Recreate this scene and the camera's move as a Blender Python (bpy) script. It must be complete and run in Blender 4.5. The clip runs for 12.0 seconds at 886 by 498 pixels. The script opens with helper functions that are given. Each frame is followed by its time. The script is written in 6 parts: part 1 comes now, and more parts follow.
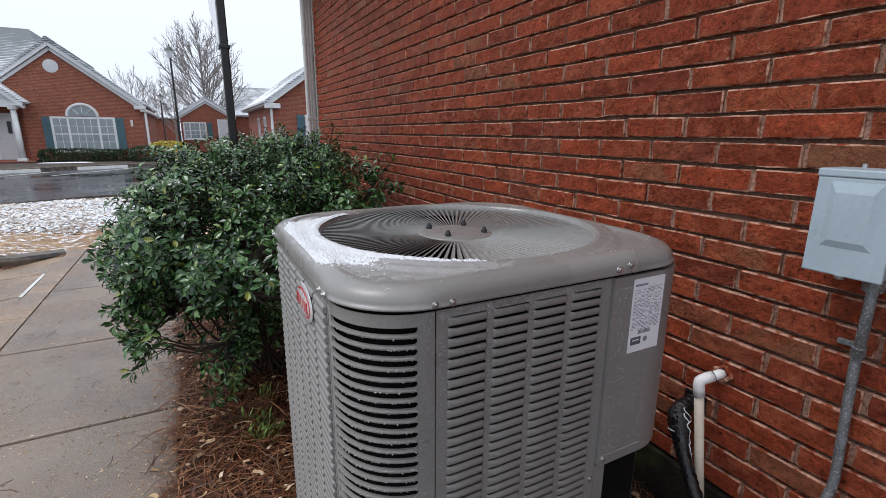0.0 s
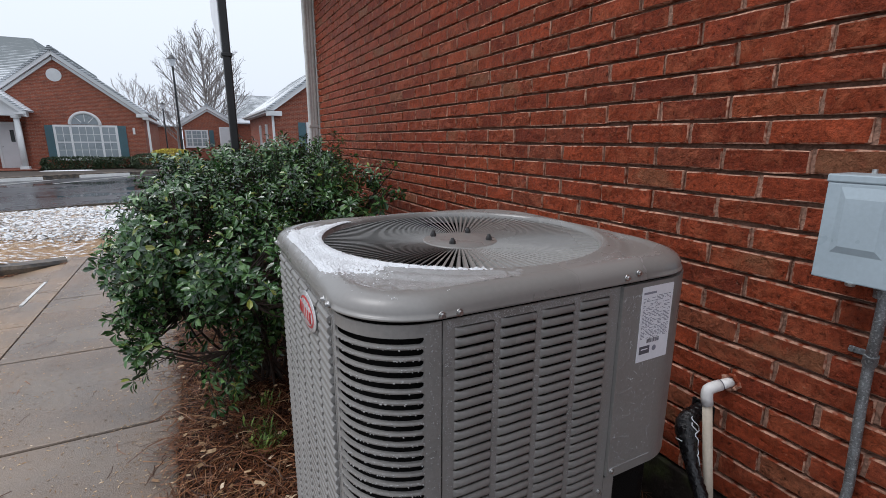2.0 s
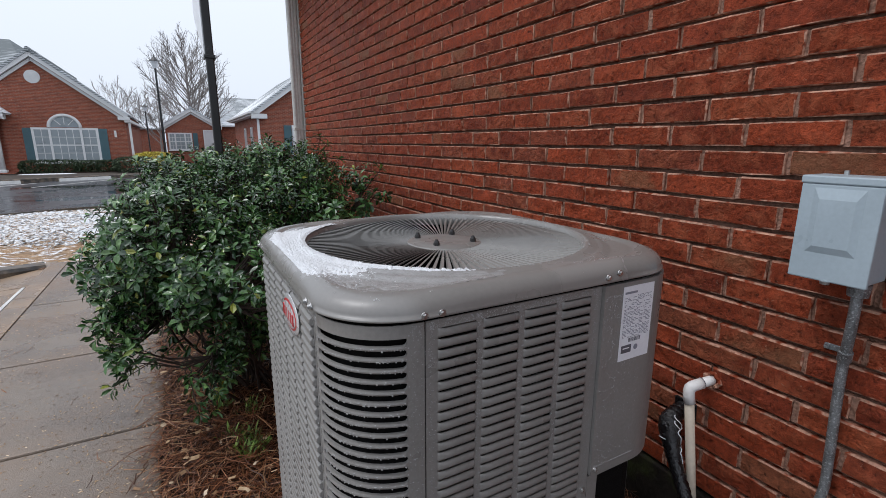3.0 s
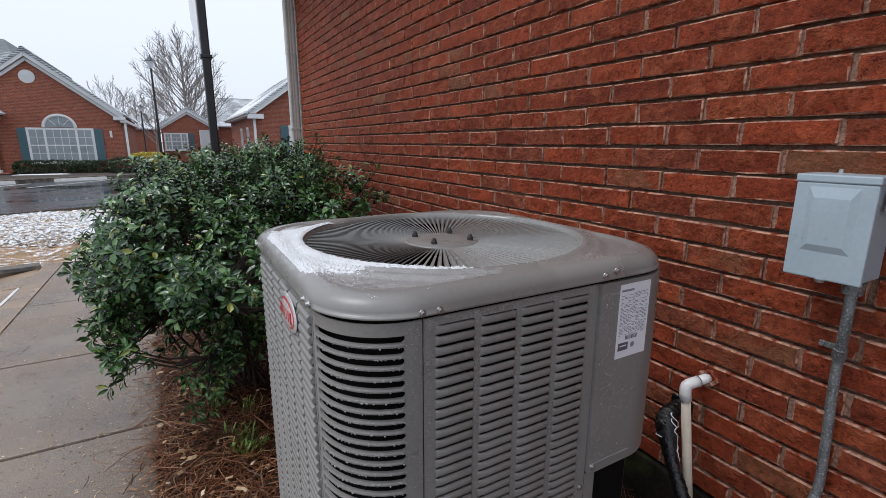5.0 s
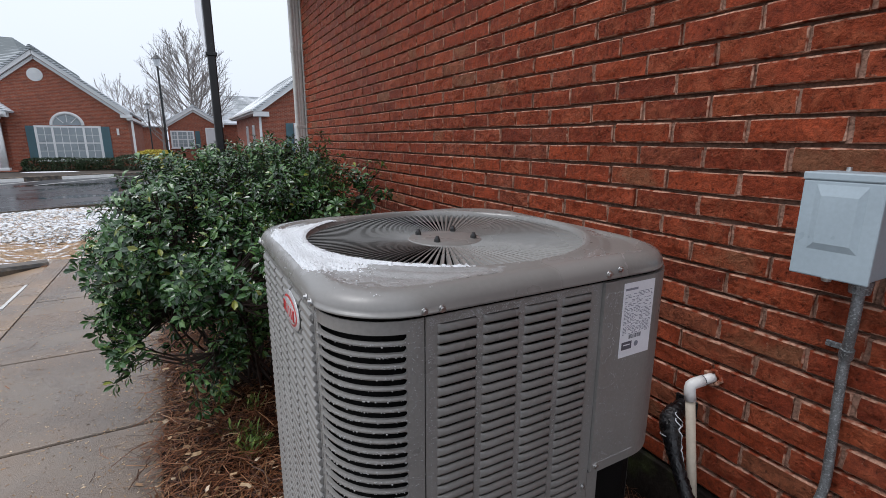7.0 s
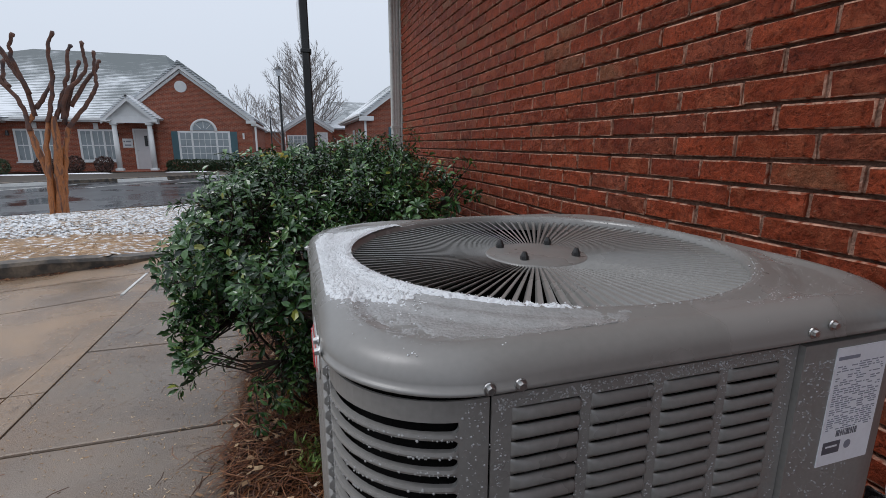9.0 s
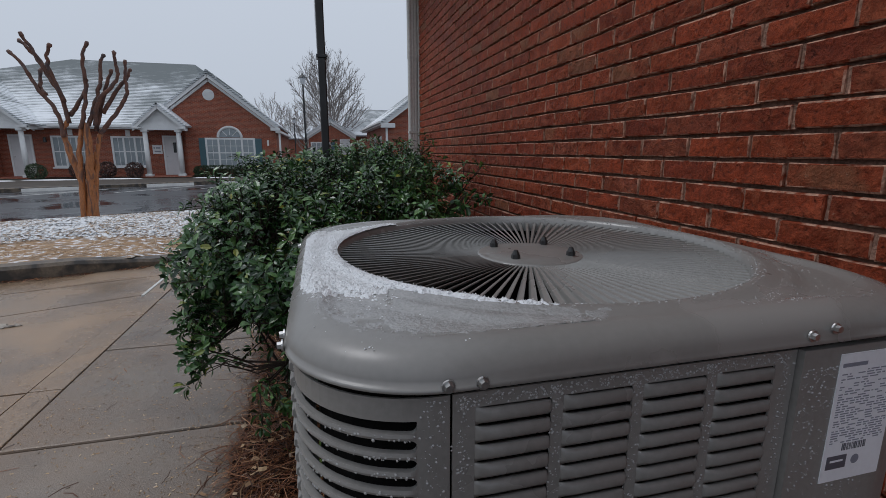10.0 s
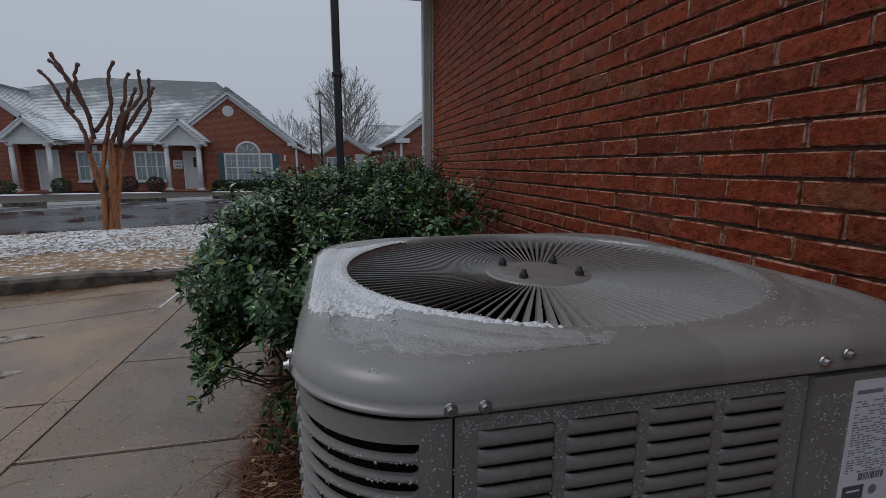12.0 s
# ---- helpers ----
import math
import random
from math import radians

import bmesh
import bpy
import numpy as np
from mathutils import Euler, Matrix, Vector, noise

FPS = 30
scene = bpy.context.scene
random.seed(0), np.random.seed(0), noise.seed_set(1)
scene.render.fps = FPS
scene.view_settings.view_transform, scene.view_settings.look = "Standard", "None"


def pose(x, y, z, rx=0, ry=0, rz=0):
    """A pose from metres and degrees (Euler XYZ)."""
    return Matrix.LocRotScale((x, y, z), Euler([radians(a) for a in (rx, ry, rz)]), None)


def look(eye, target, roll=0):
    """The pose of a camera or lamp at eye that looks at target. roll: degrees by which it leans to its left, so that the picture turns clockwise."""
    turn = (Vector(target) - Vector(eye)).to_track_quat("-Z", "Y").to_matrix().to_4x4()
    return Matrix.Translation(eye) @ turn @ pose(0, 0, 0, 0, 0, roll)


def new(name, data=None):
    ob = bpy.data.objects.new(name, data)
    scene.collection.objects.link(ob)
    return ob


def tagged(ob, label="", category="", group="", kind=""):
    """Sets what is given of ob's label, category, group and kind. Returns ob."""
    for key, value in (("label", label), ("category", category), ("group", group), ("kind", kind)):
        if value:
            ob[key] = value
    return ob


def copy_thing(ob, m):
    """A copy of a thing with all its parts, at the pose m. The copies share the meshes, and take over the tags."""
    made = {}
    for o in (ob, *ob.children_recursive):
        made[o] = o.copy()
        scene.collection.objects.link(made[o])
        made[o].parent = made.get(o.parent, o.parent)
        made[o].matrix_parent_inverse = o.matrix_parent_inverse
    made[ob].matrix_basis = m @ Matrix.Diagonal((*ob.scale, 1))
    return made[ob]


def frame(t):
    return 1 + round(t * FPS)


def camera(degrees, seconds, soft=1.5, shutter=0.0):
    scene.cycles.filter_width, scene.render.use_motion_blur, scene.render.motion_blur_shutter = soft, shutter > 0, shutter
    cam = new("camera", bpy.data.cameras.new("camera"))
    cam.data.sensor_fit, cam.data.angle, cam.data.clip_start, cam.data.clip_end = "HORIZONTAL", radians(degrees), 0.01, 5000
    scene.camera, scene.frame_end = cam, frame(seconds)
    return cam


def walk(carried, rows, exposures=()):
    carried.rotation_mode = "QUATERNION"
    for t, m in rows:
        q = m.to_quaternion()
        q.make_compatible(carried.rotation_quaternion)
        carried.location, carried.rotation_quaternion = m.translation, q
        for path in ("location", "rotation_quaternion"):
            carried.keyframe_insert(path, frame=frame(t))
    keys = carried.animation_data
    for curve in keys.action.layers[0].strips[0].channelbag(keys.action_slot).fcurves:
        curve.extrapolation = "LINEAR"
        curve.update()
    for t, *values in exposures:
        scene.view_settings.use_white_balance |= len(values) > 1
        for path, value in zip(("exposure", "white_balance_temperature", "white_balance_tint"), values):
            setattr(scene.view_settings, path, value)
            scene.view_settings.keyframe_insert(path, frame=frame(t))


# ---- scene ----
cam = camera(86.9, 12.0, soft=0.5)
PATH = [
    (0, (-1.218, -0.469, 1.176), (-0.312, 1.248, 0.695), 0.4),
    (0.5, (-1.219, -0.465, 1.177), (-0.347, 1.271, 0.7), 0.4),
    (1, (-1.215, -0.462, 1.176), (-0.333, 1.271, 0.711), 0.3),
    (1.5, (-1.217, -0.459, 1.177), (-0.319, 1.269, 0.722), 0.3),
    (2, (-1.219, -0.455, 1.176), (-0.314, 1.27, 0.722), 0.2),
    (2.5, (-1.216, -0.458, 1.172), (-0.281, 1.251, 0.719), 0.2),
    (3, (-1.214, -0.461, 1.174), (-0.261, 1.241, 0.732), 0.2),
    (5, (-1.216, -0.463, 1.171), (-0.252, 1.233, 0.73), 0.2),
    (5.5, (-1.215, -0.46, 1.169), (-0.251, 1.234, 0.719), 0.2),
    (6, (-1.21, -0.46, 1.169), (-0.237, 1.228, 0.719), 0.1),
    (6.5, (-1.212, -0.462, 1.17), (-0.243, 1.231, 0.727), 0.2),
    (7, (-1.212, -0.463, 1.171), (-0.267, 1.241, 0.721), 0.2),
    (7.5, (-1.215, -0.434, 1.17), (-0.384, 1.323, 0.7), 0.3),
    (7.7, (-1.215, -0.383, 1.168), (-0.422, 1.39, 0.695), 0.3),
    (9.3, (-1.051, -0.242, 1.129), (-0.506, 1.634, 0.7), 0.0),
    (9.5, (-1.04, -0.244, 1.125), (-0.51, 1.637, 0.701), -0.0),
    (10, (-1.031, -0.241, 1.119), (-0.536, 1.653, 0.71), 0.1),
    (10.5, (-1.021, -0.243, 1.119), (-0.563, 1.664, 0.725), 0.1),
    (11, (-1.03, -0.239, 1.123), (-0.602, 1.678, 0.746), 0.1),
    (11.5, (-1.031, -0.242, 1.127), (-0.613, 1.68, 0.763), 0.1),
    (12, (-1.024, -0.246, 1.127), (-0.583, 1.673, 0.777), 0.1),
]
walk(cam, [(t, look(eye, target, roll)) for t, eye, target, roll in PATH],
     exposures=((0.0, 0.42, 6170, 12), (2.5, 0.27, 6170, 12), (7.5, 0.32, 6170, 12), (9.5, -0.26, 6100, 11), (10.5, -0.58, 6050, 11), (12.0, -0.80, 6050, 11)))

# ---- world and light: an overcast winter sky ----
world = bpy.data.worlds.new("overcast")
scene.world = world
world.use_nodes = True
wn, wl = world.node_tree.nodes, world.node_tree.links
wn.clear()
w_out = wn.new("ShaderNodeOutputWorld")
w_bg = wn.new("ShaderNodeBackground")
w_sky = wn.new("ShaderNodeTexSky")
w_sky.sky_type, w_sky.sun_disc = "NISHITA", False
w_sky.sun_elevation, w_sky.sun_rotation = radians(60), radians(287)
w_sky.dust_density, w_sky.air_density = 4.0, 1.5
w_scale = wn.new("ShaderNodeVectorMath")
w_scale.operation = "SCALE"
w_scale.inputs["Scale"].default_value = 0.06
w_co = wn.new("ShaderNodeTexCoord")
w_sep = wn.new("ShaderNodeSeparateXYZ")
w_ramp = wn.new("ShaderNodeValToRGB")
w_ramp.color_ramp.elements[0].position, w_ramp.color_ramp.elements[0].color = 0.0, (0.74, 0.795, 0.865, 1)
w_ramp.color_ramp.elements[1].position, w_ramp.color_ramp.elements[1].color = 1.0, (1.1, 1.13, 1.18, 1)
w_mix = wn.new("ShaderNodeMix")
w_mix.data_type = "RGBA"
w_mix.inputs[0].default_value = 0.9
wl.new(w_co.outputs["Generated"], w_sep.inputs[0])
wl.new(w_sep.outputs["Z"], w_ramp.inputs[0])
wl.new(w_sky.outputs[0], w_scale.inputs[0])
wl.new(w_scale.outputs[0], w_mix.inputs[6])
wl.new(w_ramp.outputs[0], w_mix.inputs[7])
wl.new(w_mix.outputs[2], w_bg.inputs["Color"])
w_bg.inputs["Strength"].default_value = 0.97
wl.new(w_bg.outputs[0], w_out.inputs["Surface"])

sun = new("sun", bpy.data.lights.new("sun", "SUN"))
sun.data.energy, sun.data.angle, sun.data.color = 1.05, radians(22), (1.0, 0.97, 0.93)
sun.matrix_world = look((-5, 1.5, 9), (0, 0, 0))


# ---- materials ----
def surface(name, base, rough=0.6, dark=0.75, light=1.2, scale=3.0, fine=60.0, bump=0.15, metal=0.0, depth=0.004,
            random_from="", ramp=None, stain=None, stain_at=(0.55, 0.7), stain_scale=2.0, stretch=(1, 1, 1), gloss=0.5, rough_var=0.12,
            stain_rough=None):
    m = bpy.data.materials.new(name)
    m.use_nodes = True
    n, l = m.node_tree.nodes, m.node_tree.links
    b = n["Principled BSDF"]
    geo = n.new("ShaderNodeNewGeometry")
    mp = n.new("ShaderNodeMapping")
    mp.inputs["Scale"].default_value = stretch
    l.new(geo.outputs["Position"], mp.inputs["Vector"])
    big, small = n.new("ShaderNodeTexNoise"), n.new("ShaderNodeTexNoise")
    big.inputs["Scale"].default_value, big.inputs["Detail"].default_value = scale, 4
    small.inputs["Scale"].default_value, small.inputs["Detail"].default_value = fine, 5
    l.new(mp.outputs[0], big.inputs["Vector"])
    l.new(mp.outputs[0], small.inputs["Vector"])
    add = n.new("ShaderNodeMath")
    add.operation = "ADD"
    l.new(big.outputs["Fac"], add.inputs[0])
    l.new(small.outputs["Fac"], add.inputs[1])
    rng = n.new("ShaderNodeMapRange")
    rng.inputs["From Min"].default_value, rng.inputs["From Max"].default_value = 0.7, 1.3
    rng.inputs["To Min"].default_value, rng.inputs["To Max"].default_value = dark, light
    l.new(add.outputs[0], rng.inputs["Value"])
    height, shade = add.outputs[0], rng.outputs[0]
    colour = None
    if ramp:
        r = n.new("ShaderNodeValToRGB")
        e = r.color_ramp.elements
        while len(e) < len(ramp):
            e.new(0.5)
        for el, (p, c) in zip(e, ramp):
            el.position, el.color = p, (*c, 1)
        if random_from == "island":
            l.new(geo.outputs["Random Per Island"], r.inputs[0])
        elif random_from == "object":
            info = n.new("ShaderNodeObjectInfo")
            l.new(info.outputs["Random"], r.inputs[0])
        else:
            l.new(big.outputs["Fac"], r.inputs[0])
        colour = r.outputs[0]
    mul = n.new("ShaderNodeVectorMath")
    mul.operation = "SCALE"
    if colour:
        l.new(colour, mul.inputs[0])
    else:
        mul.inputs[0].default_value = base
    l.new(shade, mul.inputs["Scale"])
    last = mul.outputs[0]
    rr = n.new("ShaderNodeMapRange")
    rr.inputs["From Min"].default_value, rr.inputs["From Max"].default_value = 0.3, 0.7
    rr.inputs["To Min"].default_value, rr.inputs["To Max"].default_value = max(rough - rough_var, 0.02), min(rough + rough_var, 1)
    l.new(big.outputs["Fac"], rr.inputs["Value"])
    rough_out = rr.outputs[0]
    if stain:
        st = n.new("ShaderNodeTexNoise")
        st.inputs["Scale"].default_value, st.inputs["Detail"].default_value = stain_scale, 8
        l.new(mp.outputs[0], st.inputs["Vector"])
        sr = n.new("ShaderNodeMapRange")
        sr.inputs["From Min"].default_value, sr.inputs["From Max"].default_value = stain_at
        l.new(st.outputs["Fac"], sr.inputs["Value"])
        mx = n.new("ShaderNodeMix")
        mx.data_type = "RGBA"
        l.new(sr.outputs[0], mx.inputs[0])
        l.new(last, mx.inputs[6])
        mx.inputs[7].default_value = (*stain, 1)
        last = mx.outputs[2]
        if stain_rough is not None:
            mr = n.new("ShaderNodeMix")
            l.new(sr.outputs[0], mr.inputs[0])
            l.new(rough_out, mr.inputs[2])
            mr.inputs[3].default_value = stain_rough
            rough_out = mr.outputs[0]
    l.new(last, b.inputs["Base Color"])
    l.new(rough_out, b.inputs["Roughness"])
    b.inputs["Metallic"].default_value = metal
    b.inputs["Specular IOR Level"].default_value = gloss
    if bump:
        bp = n.new("ShaderNodeBump")
        bp.inputs["Strength"].default_value, bp.inputs["Distance"].default_value = bump, depth
        l.new(height, bp.inputs["Height"])
        l.new(bp.outputs[0], b.inputs["Normal"])
    return m


BRICKS = [(0.0, (0.158, 0.030, 0.014)), (0.2, (0.220, 0.040, 0.016)), (0.45, (0.265, 0.049, 0.018)), (0.7, (0.220, 0.042, 0.018)),
          (0.86, (0.295, 0.062, 0.024)), (0.96, (0.195, 0.047, 0.024)), (1.0, (0.225, 0.088, 0.043))]


def brick_surface(name, source):
    """Rough fired clay: torn skin on some bricks, pits, grit and pale crumbs; every brick differs."""
    m = bpy.data.materials.new(name)
    m.use_nodes = True
    n, l = m.node_tree.nodes, m.node_tree.links
    b = n["Principled BSDF"]
    geo = n.new("ShaderNodeNewGeometry")
    if source == "object":
        chance = n.new("ShaderNodeObjectInfo").outputs["Random"]
    else:
        chance = geo.outputs["Random Per Island"]

    def calc(op, *args):
        q = n.new("ShaderNodeMath")
        q.operation = op
        for i, a in enumerate(args):
            if isinstance(a, (int, float)):
                q.inputs[i].default_value = a
            else:
                l.new(a, q.inputs[i])
        return q.outputs[0]

    def fit(v, a, b_, c, d):
        q = n.new("ShaderNodeMapRange")
        for key, val in zip(("From Min", "From Max", "To Min", "To Max"), (a, b_, c, d)):
            q.inputs[key].default_value = val
        l.new(v, q.inputs["Value"])
        return q.outputs[0]

    off = n.new("ShaderNodeVectorMath")
    off.operation = "MULTIPLY_ADD"
    comb = n.new("ShaderNodeCombineXYZ")
    for k in range(3):
        l.new(chance, comb.inputs[k])
    l.new(comb.outputs[0], off.inputs[0])
    off.inputs[1].default_value = (13.0, 7.0, 5.0)
    l.new(geo.outputs["Position"], off.inputs[2])

    def cloud(scale, detail, rough=0.55, twist=0.0):
        q = n.new("ShaderNodeTexNoise")
        q.inputs["Scale"].default_value, q.inputs["Detail"].default_value = scale, detail
        q.inputs["Roughness"].default_value, q.inputs["Distortion"].default_value = rough, twist
        l.new(off.outputs[0], q.inputs["Vector"])
        return q.outputs["Fac"]

    broad, mid, grit, fine = cloud(7, 3), cloud(19, 9, 0.66, 0.25), cloud(85, 6, 0.66), cloud(330, 3)
    second = calc("FRACT", calc("MULTIPLY", chance, 17.31))
    gate = fit(calc("MULTIPLY_ADD", second, 0.32, broad), 0.56, 0.74, 0.0, 1.0)
    torn = calc("MULTIPLY", fit(mid, 0.46, 0.57, 0.0, 1.0), gate)
    pits = fit(grit, 0.31, 0.38, 0.0, 1.0)
    height = calc("MULTIPLY_ADD", mid, calc("MULTIPLY_ADD", gate, 0.9, 0.30), calc("MULTIPLY", torn, 0.16))
    height = calc("MULTIPLY_ADD", grit, 0.42, height)
    height = calc("MULTIPLY_ADD", pits, 0.25, height)
    height = calc("MULTIPLY_ADD", fine, 0.16, height)
    r = n.new("ShaderNodeValToRGB")
    e = r.color_ramp.elements
    while len(e) < len(BRICKS):
        e.new(0.5)
    for el, (p, c) in zip(e, BRICKS):
        el.position, el.color = p, (*c, 1)
    l.new(chance, r.inputs[0])
    # Besides natural tone, crevice shade and relief highlights are put into the colour here.
    shade = calc("MULTIPLY", fit(mid, 0.3, 0.7, 0.70, 1.32), fit(grit, 0.3, 0.7, 0.60, 1.42))
    shade = calc("MULTIPLY", shade, fit(pits, 0.0, 1.0, 0.72, 1.0))
    shade = calc("MULTIPLY", shade, fit(fine, 0.3, 0.7, 0.86, 1.14))
    mul = n.new("ShaderNodeVectorMath")
    mul.operation = "SCALE"
    l.new(r.outputs[0], mul.inputs[0])
    l.new(shade, mul.inputs["Scale"])
    last = mul.outputs[0]
    for fac, c in ((calc("MULTIPLY", torn, 0.42), (0.34, 0.105, 0.05)), (fit(cloud(58, 6, 0.6), 0.66, 0.74, 0.0, 0.75), (0.36, 0.21, 0.145)),
                   (calc("MULTIPLY", fit(second, 0.93, 0.95, 0.0, 0.6), fit(broad, 0.44, 0.6, 0.0, 1.0)), (0.235, 0.118, 0.062))):
        mx = n.new("ShaderNodeMix")
        mx.data_type = "RGBA"
        l.new(fac, mx.inputs[0])
        l.new(last, mx.inputs[6])
        mx.inputs[7].default_value = (*c, 1)
        last = mx.outputs[2]
    l.new(last, b.inputs["Base Color"])
    l.new(fit(grit, 0.3, 0.7, 0.42, 0.70), b.inputs["Roughness"])
    b.inputs["Specular IOR Level"].default_value = 0.14
    bp = n.new("ShaderNodeBump")
    bp.inputs["Strength"].default_value, bp.inputs["Distance"].default_value = 1.0, 0.017
    l.new(height, bp.inputs["Height"])
    l.new(bp.outputs[0], b.inputs["Normal"])
    return m


brick_near, brick_far = brick_surface("brick", "object"), brick_surface("brick_joined", "island")
# Bed mortar coloured darker than head mortar: shade under each course is painted in.
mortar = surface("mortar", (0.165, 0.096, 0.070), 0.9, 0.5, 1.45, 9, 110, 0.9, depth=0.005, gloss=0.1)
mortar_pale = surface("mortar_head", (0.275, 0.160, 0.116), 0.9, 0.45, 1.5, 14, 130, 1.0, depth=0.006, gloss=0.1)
brick_edge = surface("mortar_smeared_edge", (0.40, 0.222, 0.156), 0.85, 0.5, 1.5, 16, 120, 0.9, depth=0.004, stain=(0.21, 0.045, 0.020), stain_at=(0.47, 0.60), stain_scale=38, gloss=0.15)
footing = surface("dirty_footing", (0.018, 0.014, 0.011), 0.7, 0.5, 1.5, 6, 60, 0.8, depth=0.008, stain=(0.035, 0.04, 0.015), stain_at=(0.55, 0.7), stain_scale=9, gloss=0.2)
paint_grey = surface("taupe_paint", (0.205, 0.198, 0.186), 0.28, 0.93, 1.06, 5, 140, 0.05, depth=0.001, gloss=0.7, stain=(0.235, 0.227, 0.214), stain_at=(0.54, 0.57), stain_scale=8, stain_rough=0.16)
paint_panel = surface("taupe_paint_panel", (0.222, 0.215, 0.203), 0.36, 0.88, 1.08, 9, 160, 0.08, depth=0.001)
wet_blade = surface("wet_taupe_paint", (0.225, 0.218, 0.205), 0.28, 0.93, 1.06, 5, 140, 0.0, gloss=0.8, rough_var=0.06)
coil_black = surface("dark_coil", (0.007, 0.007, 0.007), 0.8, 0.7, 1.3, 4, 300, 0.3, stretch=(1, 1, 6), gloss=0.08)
steel = surface("zinc_steel", (0.55, 0.55, 0.54), 0.35, 0.8, 1.15, 20, 200, 0.15, metal=0.9, depth=0.001)
nut_black = surface("dark_bolt", (0.02, 0.02, 0.02), 0.4, 0.8, 1.2, 20, 200, 0.1)
snow = surface("snow", (0.80, 0.82, 0.84), 0.7, 0.86, 1.04, 25, 320, 0.9, depth=0.004)
slush = surface("wet_slush", (0.285, 0.283, 0.276), 0.16, 0.85, 1.15, 40, 300, 0.5, depth=0.002, gloss=0.7)
ice = surface("ice_bead", (0.33, 0.33, 0.325), 0.06, 0.9, 1.1, 20, 100, 0.0, gloss=0.8)
box_paint = surface("pale_grey_enamel", (0.35, 0.42, 0.46), 0.35, 0.92, 1.06, 7, 120, 0.06, depth=0.001)
galvanised = surface("galvanised_conduit", (0.20, 0.21, 0.215), 0.42, 0.6, 1.35, 30, 260, 0.9, metal=0.55, depth=0.002, stain=(0.42, 0.44, 0.45), stain_at=(0.56, 0.64), stain_scale=210)
pvc_white = surface("white_pvc", (0.80, 0.79, 0.77), 0.35, 0.92, 1.05, 12, 120, 0.05, depth=0.001)
pvc_cream = surface("cream_pvc", (0.62, 0.54, 0.43), 0.4, 0.9, 1.06, 12, 120, 0.05, depth=0.001)
foam_black = surface("black_tape_wrap", (0.008, 0.008, 0.009), 0.3, 0.6, 1.5, 30, 120, 0.8, depth=0.004)
label_white = surface("label_paper", (0.80, 0.81, 0.85), 0.45, 0.95, 1.03, 20, 200, 0.03)
ink = surface("label_ink", (0.10, 0.10, 0.12), 0.5, 0.9, 1.1, 20, 200, 0.0)
ink_pale = surface("label_ink_pale", (0.23, 0.24, 0.29), 0.5, 0.9, 1.1, 20, 200, 0.0)
badge_red = surface("badge_red", (0.46, 0.03, 0.035), 0.3, 0.9, 1.1, 20, 200, 0.0)
badge_silver = surface("badge_silver", (0.62, 0.62, 0.63), 0.25, 0.9, 1.05, 20, 200, 0.0, metal=0.3)
concrete = surface("wet_concrete", (0.194, 0.158, 0.127), 0.25, 0.50, 1.34, 2.2, 190, 0.8, depth=0.003, stain=(0.220, 0.150, 0.098), stain_at=(0.40, 0.74),
                   stain_scale=1.9, rough_var=0.17)
concrete_tan = surface("wet_tan_concrete", (0.282, 0.192, 0.121), 0.26, 0.50, 1.32, 2.0, 170, 0.6, depth=0.003, stain=(0.170, 0.143, 0.120), stain_at=(0.44, 0.74),
                       stain_scale=1.3, rough_var=0.17)
concrete_bare = surface("spalled_concrete", (0.40, 0.36, 0.31), 0.75, 0.5, 1.3, 14, 90, 1.0, depth=0.010, gloss=0.2, stain=(0.09, 0.075, 0.06), stain_at=(0.54, 0.62), stain_scale=16)
concrete_far = surface("wet_dark_path", (0.075, 0.064, 0.054), 0.65, 0.7, 1.25, 2, 60, 0.5, gloss=0.2)
joint_dark = surface("joint_filler", (0.025, 0.022, 0.02), 0.7, 0.7, 1.3, 8, 90, 0.4)
kerb_mat = surface("kerb_concrete", (0.135, 0.105, 0.076), 0.5, 0.55, 1.25, 5, 50, 0.6, stain=(0.035, 0.03, 0.026), stain_at=(0.44, 0.60), stain_scale=7)
asphalt = surface("wet_asphalt", (0.055, 0.058, 0.064), 0.30, 0.7, 1.25, 0.35, 30, 0.3, depth=0.003, rough_var=0.10, gloss=0.5, stain=(0.035, 0.037, 0.042), stain_at=(0.52, 0.60), stain_scale=0.55, stain_rough=0.06)
line_white = surface("road_paint", (0.62, 0.62, 0.60), 0.45, 0.75, 1.1, 3, 60, 0.2)
soil = surface("mulch_soil", (0.024, 0.014, 0.010), 0.85, 0.5, 1.5, 8, 90, 1.0, depth=0.015, gloss=0.1)
NEEDLE = [(0.0, (0.028, 0.012, 0.007)), (0.35, (0.09, 0.032, 0.014)), (0.7, (0.19, 0.068, 0.027)), (0.92, (0.30, 0.135, 0.06)), (1.0, (0.42, 0.27, 0.15))]
needles_mat = surface("pine_straw", (0.15, 0.07, 0.03), 0.5, 0.8, 1.2, 6, 60, 0.0, random_from="island", ramp=NEEDLE, gloss=0.3)
DRY = [(0.0, (0.20, 0.11, 0.05)), (0.4, (0.38, 0.235, 0.12)), (0.8, (0.50, 0.35, 0.20)), (1.0, (0.60, 0.48, 0.35))]
dry_grass = surface("dry_straw", (0.4, 0.3, 0.2), 0.7, 0.8, 1.2, 6, 60, 0.0, random_from="island", ramp=DRY)
bed_snow = surface("straw_with_snow", (0.33, 0.215, 0.12), 0.8, 0.5, 1.4, 4, 30, 0.9, depth=0.03, stain=(0.82, 0.84, 0.87), stain_at=(0.52, 0.63), stain_scale=11)
